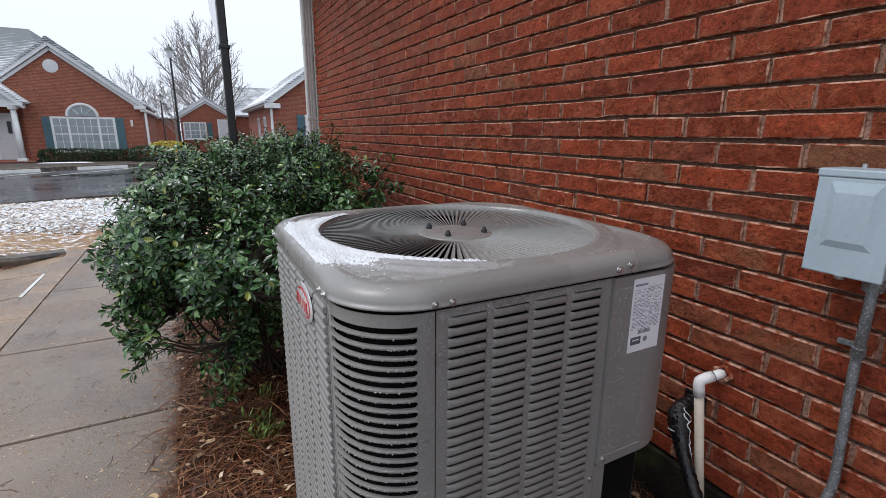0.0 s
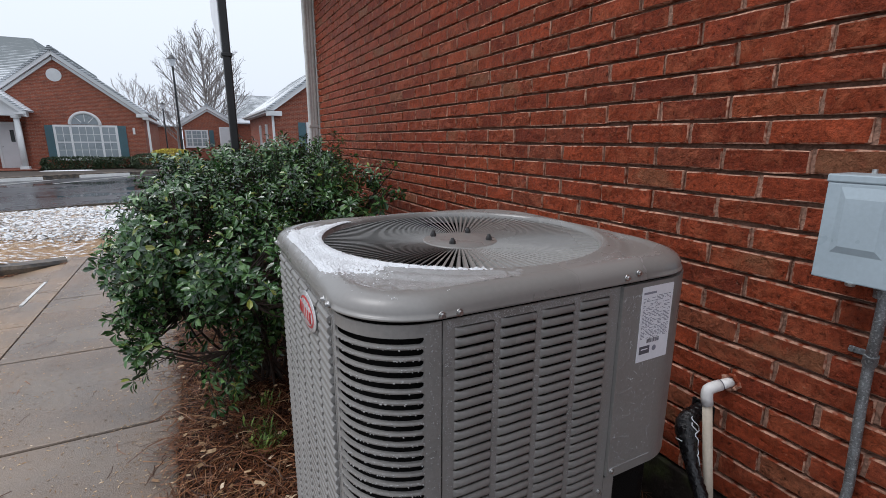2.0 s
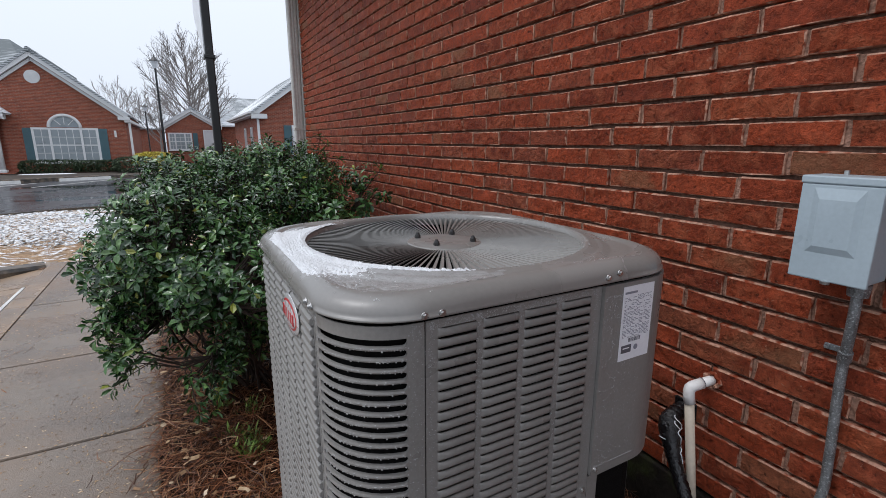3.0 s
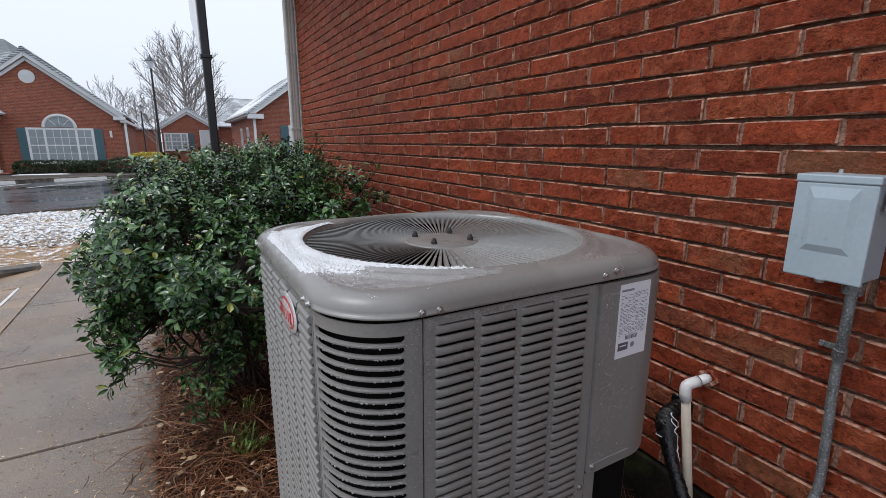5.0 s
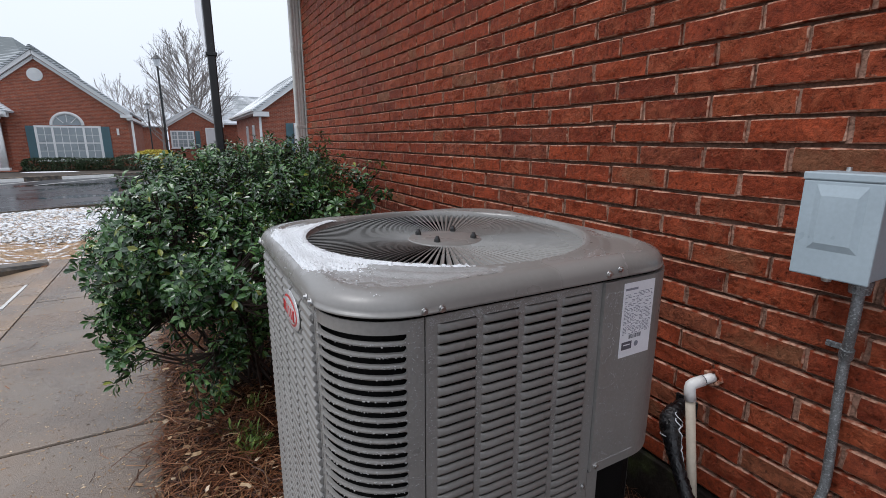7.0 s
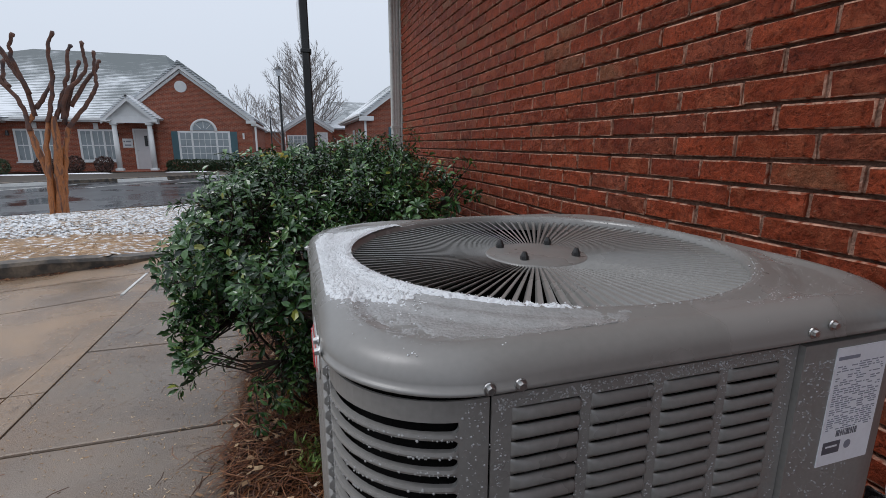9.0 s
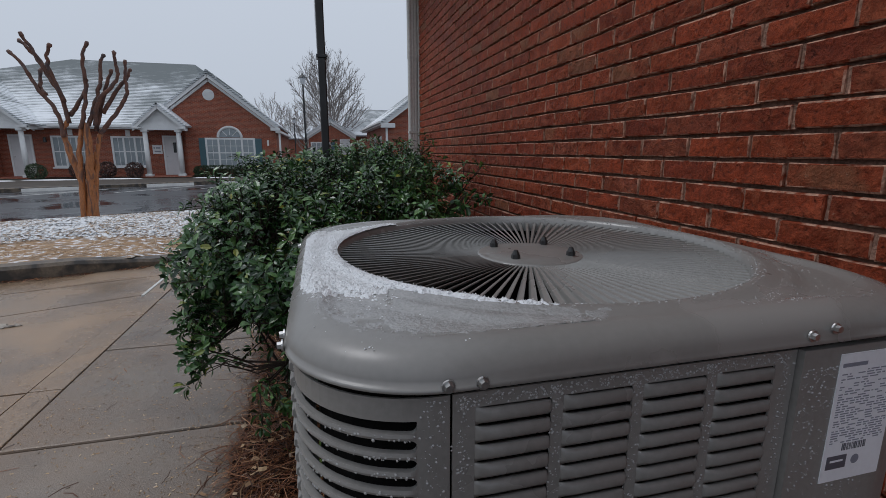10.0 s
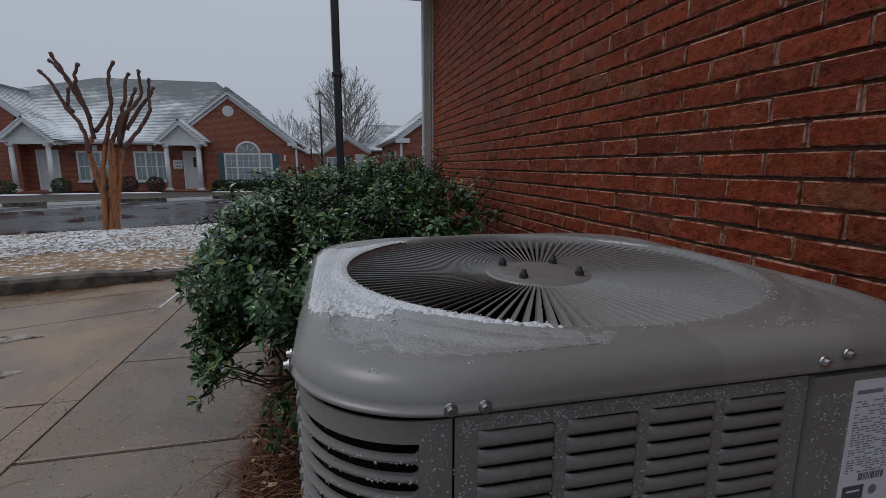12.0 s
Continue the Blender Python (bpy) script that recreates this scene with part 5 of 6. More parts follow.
def shutter(parent, x0, x1, z0, z1, y):
    b = box(x0, x1, y - 0.05, y - 0.004, z0, z1, 0.006)
    s = part("shutter", b, shutter_blue, parent, "blue-green louvred shutter")
    n = 12
    for h in (0, 1):
        lo, hi = (z0 + 0.06, (z0 + z1) / 2 - 0.04) if h == 0 else ((z0 + z1) / 2 + 0.04, z1 - 0.06)
        sb = bmesh.new()
        for k in range(n):
            zc = lo + (hi - lo) * (k + 0.5) / n
            box(x0 + 0.05, x1 - 0.05, y - 0.062, y - 0.051, zc - 0.018, zc + 0.014, 0, sb)
        part("slats", sb, shutter_blue, s)


def sheet(name, corners, thick, material, parent, label=""):
    """A flat slab with these upper corners."""
    bm = bmesh.new()
    top = [bm.verts.new(c) for c in corners]
    n = (Vector(corners[1]) - Vector(corners[0])).cross(Vector(corners[2]) - Vector(corners[0])).normalized()
    if n.z < 0:
        n = -n
    low = [bm.verts.new(Vector(c) - n * thick) for c in corners]
    bm.faces.new(top)
    bm.faces.new(low[::-1])
    for i in range(len(top)):
        j = (i + 1) % len(top)
        bm.faces.new((low[i], low[j], top[j], top[i]))
    bmesh.ops.recalc_face_normals(bm, faces=bm.faces)
    return part(name, bm, material, parent, label)


def rake_board(parent, x0, z0, x1, z1, y, w=0.26):
    """A sloping white board under a gable's roof edge."""
    bm = bmesh.new()
    pts = [(x0, z0), (x1, z1), (x1, z1 - w), (x0, z0 - w)]
    a = [bm.verts.new((x, y - 0.06, z)) for x, z in pts]
    b = [bm.verts.new((x, y + 0.10, z)) for x, z in pts]
    bm.faces.new(a)
    bm.faces.new(b[::-1])
    for i in range(4):
        j = (i + 1) % 4
        bm.faces.new((a[i], a[j], b[j], b[i]))
    bmesh.ops.recalc_face_normals(bm, faces=bm.faces)
    part("rake_board", bm, white_trim, parent)


def wall_piece(parent, outline, y0, y1, name="wall", material=None, label=""):
    """A wall with an outline in x, z, between two y."""
    bm = bmesh.new()
    a = [bm.verts.new((x, y0, z)) for x, z in outline]
    b = [bm.verts.new((x, y1, z)) for x, z in outline]
    bm.faces.new(a)
    bm.faces.new(b[::-1])
    for i in range(len(a)):
        j = (i + 1) % len(a)
        bm.faces.new((a[i], a[j], b[j], b[i]))
    bmesh.ops.recalc_face_normals(bm, faces=bm.faces)
    return part(name, bm, material or brick_house, parent, label)


def door(parent, x0, x1, z0, z1, y, lite=True):
    d = part("door", box(x0, x1, y - 0.05, y - 0.004, z0, z1, 0.004), door_grey, parent, "pale grey panel door")
    fr = bmesh.new()
    box(x0 - 0.09, x0 - 0.002, y - 0.07, y - 0.002, z0, z1 + 0.09, 0, fr)
    box(x1 + 0.002, x1 + 0.09, y - 0.07, y - 0.002, z0, z1 + 0.09, 0, fr)
    box(x0 - 0.002, x1 + 0.002, y - 0.07, y - 0.002, z1 + 0.002, z1 + 0.09, 0, fr)
    part("door_frame", fr, white_trim, d)
    if lite:
        part("door_light", box(x0 + 0.42, x0 + 0.57, y - 0.056, y - 0.051, z0 + 1.2, z0 + 1.75), black_metal, d, "narrow dark glass light")
    part("handle", rod((x0 + 0.08, y - 0.05, z0 + 0.98), (x0 + 0.08, y - 0.11, z0 + 0.98), 0.03, 0.03, 10), steel, d)


def column(parent, x, y, z0, z1):
    c = part("column", rod((x, y, z0 + 0.12), (x, y, z1 - 0.1), 0.125, 0.105, 20), white_trim, parent, "round white porch column", smooth=True)
    part("base", box(x - 0.17, x + 0.17, y - 0.17, y + 0.17, z0, z0 + 0.12, 0.02), white_trim, c)
    part("capital", box(x - 0.15, x + 0.15, y - 0.15, y + 0.15, z1 - 0.1, z1, 0.02), white_trim, c)


def porch(parent, xc, half, y0, y1, zf, zb, ze, za):
    """A small gabled porch: beam, boarded gable, two roof slopes, two columns, a slab."""
    part("beam", box(xc - half + 0.2, xc + half - 0.2, y0, y0 + 0.24, zb, ze), white_trim, parent)
    for s in (-1, 1):
        part("beam", box(xc + s * (half - 0.32) - 0.1, xc + s * (half - 0.32) + 0.1, y0 + 0.245, y1, zb, ze), white_trim, parent)
        column(parent, xc + s * (half - 0.45), y0 + 0.12, zf, zb)
        sheet("roof", [(xc + s * half, y0 - 0.25, ze - 0.02), (xc, y0 - 0.25, za), (xc, y1 + 1.6, za), (xc + s * half, y1 + 1.6, ze - 0.02)], 0.09, roof_snow, parent, "snow-dusted shingle porch roof")
        rake_board(parent, xc + s * half, ze - 0.115, xc + s * 0.004, za - 0.105, y0 - 0.16, 0.2)
        part("return", box(min(xc + s * half, xc + s * (half - 0.42)), max(xc + s * half, xc + s * (half - 0.42)), y0 - 0.26, y0 + 0.02, ze - 0.2, ze - 0.125), white_trim, parent)
    g = wall_piece(parent, [(xc - half + 0.25, ze + 0.002), (xc + half - 0.25, ze + 0.002), (xc, za - 0.28)], y0 + 0.06, y0 + 0.16, "gable", white_trim, "white boarded porch gable")
    for k in range(6):
        zz = ze + 0.1 + k * 0.12
        w = (half - 0.32) * (za - 0.3 - zz) / (za - 0.3 - ze)
        if w > 0.1:
            part("board_edge", box(xc - w, xc + w, y0 + 0.045, y0 + 0.058, zz, zz + 0.02), white_trim, g)
    part("porch_floor", box(xc - half, xc + half, y0 - 0.1, y1, zf - 0.22, zf, 0.02), brick_house, parent, "brick porch floor")


def gable_wing(parent, xa, x0, x1, y, yb, z0, ze, za, slope_x):
    """A brick gable facing -y with apex over xa, walls from x0 to x1, roof reaching slope_x to either side."""
    def roof_z(x):
        return za - abs(x - xa) / slope_x * (za - ze)
    wall_piece(parent, [(x0, z0), (x1, z0), (x1, roof_z(x1) - 0.2), (xa, za - 0.2), (x0, roof_z(x0) - 0.2)], y, yb)
    for s in (-1, 1):
        sheet("roof", [(xa + s * (slope_x + 0.05), y - 0.3, ze - 0.04), (xa, y - 0.3, za), (xa, yb, za), (xa + s * (slope_x + 0.05), yb, ze - 0.04)], 0.1, roof_snow, parent, "shingle roof with thin snow")
        rake_board(parent, xa + s * slope_x, ze - 0.11, xa + s * 0.005, za - 0.11, y - 0.2, 0.22)
        rake_board(parent, xa + s * (slope_x - 0.12), ze - 0.26, xa + s * 0.005, za - 0.36, y - 0.05, 0.15)
    part("ridge_cap", rod((xa, y - 0.31, za - 0.03), (xa, yb, za - 0.03), 0.11, 0.11, 8), roof_snow, parent)


house = thing("house", (-9, 28.4, -0.3), "single-storey red brick office house with snowy roof and white porches", "house")
HY, RY = 28.4, 28.95
gable_wing(house, -6.55, -7.95, -3.28, HY, 40.0, -0.4, 2.57, 5.25, 3.42)
gable_wing(house, -18.1, -21.4, -16.7, HY, 40.0, -0.4, 2.50, 5.30, 3.42)
wall_piece(house, [(-16.7, -0.4), (-7.95, -0.4), (-7.95, 2.35), (-16.7, 2.35)], RY, 40.0)
wall_piece(house, [(-9.4, 2.45), (-7.95, 2.45), (-7.95, 3.95), (-9.4, 2.78)], HY, 33.0)
part("eave_return", box(-3.55, -3.05, HY - 0.3, HY + 0.02, 2.22, 2.38, 0.02), white_trim, house)
sheet("main_roof", [(-17.2, RY - 0.55, 2.42), (-6.2, RY - 0.55, 2.42), (-8.3, 34.0, 6.45), (-15.0, 34.0, 6.45)], 0.1, roof_snow, house, "broad shingle roof slope with thin snow")
sheet("main_roof", [(-6.2, RY - 0.55, 2.42), (-3.2, 36.0, 2.6), (-8.3, 34.0, 6.45)], 0.1, roof_snow, house, "hipped shingle roof end")
sheet("main_roof", [(-23.5, 31.5, 4.3), (-17.2, RY - 0.55, 2.42), (-15.0, 34.0, 6.45), (-23.5, 34.0, 4.6)], 0.1, roof_snow, house, "hipped shingle roof end")
part("gutter", box(-14.2, -10.2, RY - 0.66, RY - 0.56, 2.30, 2.44, 0.02), white_trim, house, "white eaves gutter")
part("soffit", box(-16.7, -7.95, RY - 0.55, RY - 0.01, 2.24, 2.34), white_trim, house)
porch(house, -8.78, 1.22, 27.25, RY, -0.18, 2.16, 2.42, 3.50)
porch(house, -15.66, 1.24, 27.25, RY, -0.18, 2.16, 2.42, 3.50)
# gable window with a fan light, shutters, round vent
big = window(house, -6.93, -4.50, 0.27, 1.76, HY, ((0.62, 2, 4), (1.2, 4, 4), (0.62, 2, 4)))
av, af = tube([(-5.715 + 0.60 * math.cos(math.pi * k / 20), HY - 0.03, 1.84 + 0.56 * math.sin(math.pi * k / 20)) for k in range(21)], 0.07, 8)
mesh("arch_frame", av, af, white_trim, big, "white arched fanlight frame")
wall_piece(big, [(-5.715 + 0.56 * math.cos(math.pi * k / 20), 1.845 + 0.52 * math.sin(math.pi * k / 20)) for k in range(21)], HY - 0.022, HY - 0.004, "fanlight_pane", blind, "pale arched glass")
for k in range(1, 4):
    a = math.pi * k / 4
    part("fanlight_bar", rod((-5.715 + 0.2 * math.cos(a), HY - 0.03, 1.845 + 0.14 * math.sin(a)), (-5.715 + 0.55 * math.cos(a), HY - 0.03, 1.845 + 0.51 * math.sin(a)), 0.016, 0.016, 6), white_trim, big)
shutter(house, -7.30, -6.99, 0.22, 1.80, HY)
shutter(house, -4.43, -4.08, 0.22, 1.80, HY)
vent = part("gable_vent", rod((-6.60, HY - 0.04, 4.07), (-6.60, HY - 0.002, 4.07), 0.29, 0.29, 32), white_trim, house, "round white louvred gable vent")
for k in range(5):
    zz = 4.07 - 0.16 + 0.08 * k
    w = math.sqrt(max(0.24 ** 2 - (zz - 4.07) ** 2, 0.0004))
    part("louvre", box(-6.60 - w, -6.60 + w, HY - 0.06, HY - 0.042, zz - 0.03, zz + 0.012), white_trim, vent)
part("number_plate", box(-3.80, -3.70, HY - 0.03, HY - 0.003, 1.40, 1.72, 0.01), white_trim, house, "small white plate on the brick")
for x0, x1 in ((-11.62, -10.02), (-14.35, -12.70)):
    window(house, x0, x1, 0.32, 1.82, RY, ((1, 2, 2), (1, 2, 2), (1, 2, 2)))
for xk in (-10.85, -13.5):
    part("keystone", box(xk - 0.11, xk + 0.11, RY - 0.05, RY - 0.003, 1.90, 2.2, 0.01), white_trim, house)
door(house, -9.13, -8.34, -0.18, 1.84, RY)
door(house, -16.15, -15.30, -0.18, 1.84, RY, False)
notice = part("wall_notice", box(-9.75, -9.28, RY - 0.03, RY - 0.003, 0.95, 1.42, 0.005), white_trim, house, "white notice board beside the door")
for x0, x1, zc in ((-9.70, -9.62, 1.27), (-9.58, -9.36, 1.27), (-9.66, -9.36, 1.08)):
    part("print_bar", box(x0, x1, RY - 0.034, RY - 0.031, zc - 0.035, zc + 0.035), ink_pale, notice)
window(house, -20.55, -18.47, 0.27, 1.76, HY, ((0.62, 2, 4), (1.2, 4, 4), (0.62, 2, 4)))
shutter(house, -18.38, -18.02, 0.22, 1.80, HY)
for xk in (-14.62, -9.92):
    lb_ = rod((xk, RY - 0.12, 1.55), (xk, RY - 0.12, 1.80), 0.09, 0.05, 8)
    box(xk - 0.02, xk + 0.02, RY - 0.12, RY - 0.003, 1.60, 1.64, 0, lb_)
    part("wall_lantern", lb_, black_metal, house, "small black wall lantern")
# downspout and right-hand eaves
part("downspout", box(-3.16, -3.06, HY - 0.05, HY + 0.05, -0.3, 2.1, 0.01), white_trim, house)
part("soffit", box(-3.3, -3.05, HY - 0.25, 40.0, 2.12, 2.26), white_trim, house)

# neighbouring house at the right
h2 = thing("house", (5, 25.5, -0.3), "red brick house with grey snow-dusted shingle roof", "house")
wall_piece(h2, [(2.65, -0.4), (9.0, -0.4), (9.0, 2.78), (5.8, 5.0), (2.65, 2.78)], 25.6, 37.0)
for s, xe in ((-1, 2.25), (1, 9.35)):
    sheet("roof", [(xe, 25.25, 2.70), (5.8, 25.25, 5.30), (5.8, 37.2, 5.30), (xe, 37.2, 2.70)], 0.1, roof_snow, h2, "shingle roof with thin snow")
    rake_board(h2, xe, 2.63, 5.8 + s * 0.005, 5.20, 25.36, 0.3)
part("gutter", box(2.14, 2.26, 25.25, 37.2, 2.58, 2.70, 0.02), white_trim, h2, "white eaves gutter")
part("soffit", box(2.26, 2.64, 25.3, 37.0, 2.50, 2.60), white_trim, h2)
part("eave_return", box(2.26, 3.0, 25.28, 25.59, 2.34, 2.58, 0.02), white_trim, h2)
part("downspout", box(2.52, 2.63, 25.5, 25.6, -0.3, 2.48, 0.01), white_trim, h2)
for yk in (28.5, 31.2):
    w = part("window", box(2.58, 2.66, yk - 0.3, yk + 0.3, 0.6, 2.0), white_trim, h2, "narrow white sash window")
    part("pane", box(2.565, 2.578, yk - 0.2, yk + 0.2, 0.7, 1.9), blind, w)
window(h2, 4.3, 6.0, 0.6, 2.0, 25.6, ((1, 2, 4), (1, 2, 4)))
shutter(h2, 3.82, 4.20, 0.55, 2.05, 25.6)

# farther house with a gable, door and windows
h3 = thing("house", (0, 41, -0.3), "distant red brick house with a white-trimmed gable", "house")
gable_wing(h3, 0.05, -1.75, 1.95, 41.0, 48.0, -0.5, 2.45, 3.75, 2.05)
window(h3, -1.55, -0.10, 0.65, 1.80, 41.0, ((0.6, 2, 4), (1, 2, 4), (0.6, 2, 4)))
shutter(h3, 0.04, 0.36, 0.6, 1.85, 41.0)
door(h3, 0.85, 1.5, -0.3, 2.0, 41.0, False)
sheet("roof", [(0.6, 42.0, 2.5), (9.5, 42.0, 2.5), (9.5, 46.5, 5.0), (2.0, 46.5, 5.0)], 0.12, roof_snow, h3, "long shingle roof with thin snow")
part("wall_behind", box(1.95, 9.5, 42.4, 47.9, -0.4, 2.4), brick_house, h3, "brick side wing")
h4 = thing("house", (-5, 60, -0.3), "low pale brick building far behind the bare trees", "house")
part("wall", box(-8.5, -2.2, 60.0, 66.0, -0.5, 2.6), brick_house, h4)
sheet("roof", [(-8.9, 59.6, 2.6), (-1.8, 59.6, 2.6), (-1.8, 63.0, 4.2), (-8.9, 63.0, 4.2)], 0.12, roof_snow, h4)

# far kerb, wheel stops and bay lines
fk = [(-30.0, 9.5), (-20.0, 15.8), (-13.0, 20.2), (-8.0, 22.6), (-5.0, 24.3), (-1.5, 25.3)]
kb = bmesh.new()
rowv = []
for x, y in fk:
    rowv.append([kb.verts.new(p) for p in ((x, y, -0.42), (x, y, -0.26), (x + 0.03, y + 0.1, -0.235), (x + 0.08, y + 0.2, -0.235))])
for a, b in zip(rowv, rowv[1:]):
    for k in range(3):
        kb.faces.new((a[k], b[k], b[k + 1], a[k + 1]))
tagged(part("kerb_far", kb, kerb_mat), "wet concrete kerb before the houses", "kerb", kind="structure")
tagged(part("footpath_far", prism([(x + 0.08, y + 0.2) for x, y in fk] + [(-1.5, 26.9), (-7.5, 26.9), (-17, 26.9), (-30, 22)], -0.4, -0.24), concrete_far), "wet concrete footpath before the houses", "pavement", kind="structure")
tagged(part("planting_bed", prism([(-30, 22.01), (-17, 26.91), (-1.5, 26.91), (-1.5, 28.3), (-30, 28.3)], -0.4, -0.225), soil), "mulched planting bed along the house front", "ground", kind="structure")
stop = None
for x, y, a in ((-13.6, 19.45, 31), (-10.9, 20.85, 27), (-7.3, 22.55, 27), (-4.6, 23.9, 26), (-16.3, 17.8, 32)):
    m = pose(x, y, -0.382, 0, 0, a)
    if stop is None:
        stop = thing("wheel_stop", (0, 0, 0), "pale concrete wheel stop on wet asphalt", "wheel stop", "wheel stops along the kerb")
        bm = bmesh.new()
        vs = [bm.verts.new((sx * 0.9, yy, zz)) for sx in (-1, 1) for yy, zz in ((-0.08, 0), (-0.055, 0.115), (0.055, 0.115), (0.08, 0))]
        for q in ((0, 1, 5, 4), (1, 2, 6, 5), (2, 3, 7, 6), (0, 4, 7, 3), (0, 3, 2, 1), (4, 5, 6, 7)):
            bm.faces.new([vs[i] for i in q])
        bmesh.ops.recalc_face_normals(bm, faces=bm.faces)
        part("block", bm, line_white, stop)
        stop.matrix_basis = m
    else:
        copy_thing(stop, m)
for k, (x, y) in enumerate(((-14.9, 18.2), (-12.2, 19.7), (-9.2, 21.2), (-6.0, 22.8), (-3.4, 24.2))):
    d = Vector((-0.62, -0.95)).normalized() * 4.2
    n = Vector((-d.y, d.x)).normalized() * 0.05
    tagged(part("parking_line_far", prism([(x - n.x, y - n.y), (x + n.x, y + n.y), (x + d.x + n.x, y + d.y + n.y), (x + d.x - n.x, y + d.y - n.y)], -0.40, -0.376), line_white),
           "white parking bay line on wet asphalt", "road marking", kind="structure")


# ---- small planting by the houses ----
def clump(name, boxes, count, size, leaf, label, seed, stem=True, category="shrub"):
    """A clipped or rounded plant of many small leaves filling ellipsoids (x, y, z, rx, ry, rz); power 4 gives boxy sides."""
    rnd = random.Random(seed)
    x, y, z, rx, ry, rz, power = boxes[0]
    th = thing(name, (x, y, z - rz), label, category)
    v, f = [], []
    for k in range(count):
        x, y, z, rx, ry, rz, power = rnd.choice(boxes)
        d = Vector((rnd.gauss(0, 1), rnd.gauss(0, 1), rnd.gauss(0, 1))).normalized()
        s = (abs(d.x) ** power + abs(d.y) ** power + abs(d.z) ** power) ** (-1 / power) * (1 - abs(rnd.gauss(0, 0.1))) * (1 + 0.12 * noise.noise((x + d.x * 3, d.y * 3, d.z * 3)))
        c = Vector((x + d.x * s * rx, y + d.y * s * ry, z + d.z * s * rz))
        a, b = Vector((rnd.gauss(0, 1), rnd.gauss(0, 1), rnd.gauss(0, 1))).normalized(), Vector((rnd.gauss(0, 1), rnd.gauss(0, 1), rnd.gauss(0, 1))).normalized()
        o = len(v)
        v += [c - a * size, c + b * size * 0.5, c + a * size, c - b * size * 0.5]
        f.append((o, o + 1, o + 2, o + 3))
    x, y, z, rx, ry, rz, power = boxes[0]
    mesh("foliage", v, f, leaf, th)
    tv, tf = [], []
    for k in range(5):
        p = Vector((x + rnd.uniform(-0.5, 0.5) * rx, y, z - rz - 0.03))
        q = p + Vector((rnd.uniform(-0.3, 0.3) * rx, 0, rz * 1.2))
        a, b = tube([p, (p + q) / 2, q], [0.02, 0.015, 0.008], 5)
        o = len(tv)
        tv += a
        tf += [tuple(o + i for i in t) for t in b]
    mesh("branching", tv, tf, twig_mat, th)
    return th


clump("hedge", [(-6.35, 27.7, 0.04, 1.15, 0.4, 0.30, 5), (-4.6, 27.7, 0.02, 0.9, 0.4, 0.28, 5)], 5200, 0.06, hedge_leaf, "low clipped dark green hedge under the window", 31, category="hedge")
clump("hedge", [(-3.0, 26.6, 0.12, 0.9, 0.6, 0.36, 3)], 2200, 0.06, hedge_leaf, "low rounded dark green hedge at the house corner", 32, category="hedge")
clump("golden_shrub", [(-2.2, 27.2, 0.28, 0.95, 0.6, 0.42, 2.4)], 2600, 0.06, yellow_leaf, "rounded golden-yellow shrub beside the house", 33)
for k, (x, y, r, h) in enumerate(((-11.3, 26.95, 0.38, 0.42), (-12.5, 26.95, 0.40, 0.40), (-10.1, 27.0, 0.40, 0.40), (-13.95, 26.2, 0.40, 0.38), (-16.2, 25.9, 0.5, 0.33))):
    clump("small_shrub", [(x, y, -0.24 + h, r, r, h, 2.2)], 900, 0.06, red_leaf if k in (0, 1, 2) else hedge_leaf, "small dark bronze shrub in the front bed", 40 + k)


def snow_patch(x, y, z, rx, ry, seed):
    rnd = random.Random(seed)
    bm = bmesh.new()
    c = bm.verts.new((x, y, z + 0.03))
    ring_a, ring_b = [], []
    for k in range(24):
        a = 2 * math.pi * k / 24
        s = 1 + 0.35 * noise.noise((math.cos(a) * 2 + seed, math.sin(a) * 2, seed))
        ring_a.append(bm.verts.new((x + 0.75 * s * rx * math.cos(a), y + 0.75 * s * ry * math.sin(a), z + 0.022)))
        ring_b.append(bm.verts.new((x + s * rx * math.cos(a), y + s * ry * math.sin(a), z - 0.01)))
    for k in range(24):
        j = (k + 1) % 24
        bm.faces.new((c, ring_a[k], ring_a[j]))
        bm.faces.new((ring_a[k], ring_b[k], ring_b[j], ring_a[j]))
    tagged(part("snow_patch", bm, snow, smooth=True), "thin white patch of melting snow", "snow", "snow patches", kind="stuff")


for k, (x, y, z, rx, ry) in enumerate(((-10.6, 26.3, -0.235, 1.1, 0.3), (-13.2, 25.9, -0.235, 1.2, 0.35), (-15.6, 25.3, -0.235, 1.3, 0.3), (-6.3, 26.4, -0.235, 1.1, 0.2))):
    snow_patch(x, y, z, rx, ry, k + 1)


# ---- trees ----
def shoot(v, f, a, d, length, r, bend, sides=4):
    """A slender tapering shoot; returns its points."""
    pts = [a + d * length * t + bend * length * t * t for t in (0, 0.33, 0.67, 1.0)]
    p, q = tube(pts, [r, r * 0.82, r * 0.62, r * 0.4], sides)
    o = len(v)
    v += p
    f += [tuple(o + k for k in t) for t in q]
    return pts


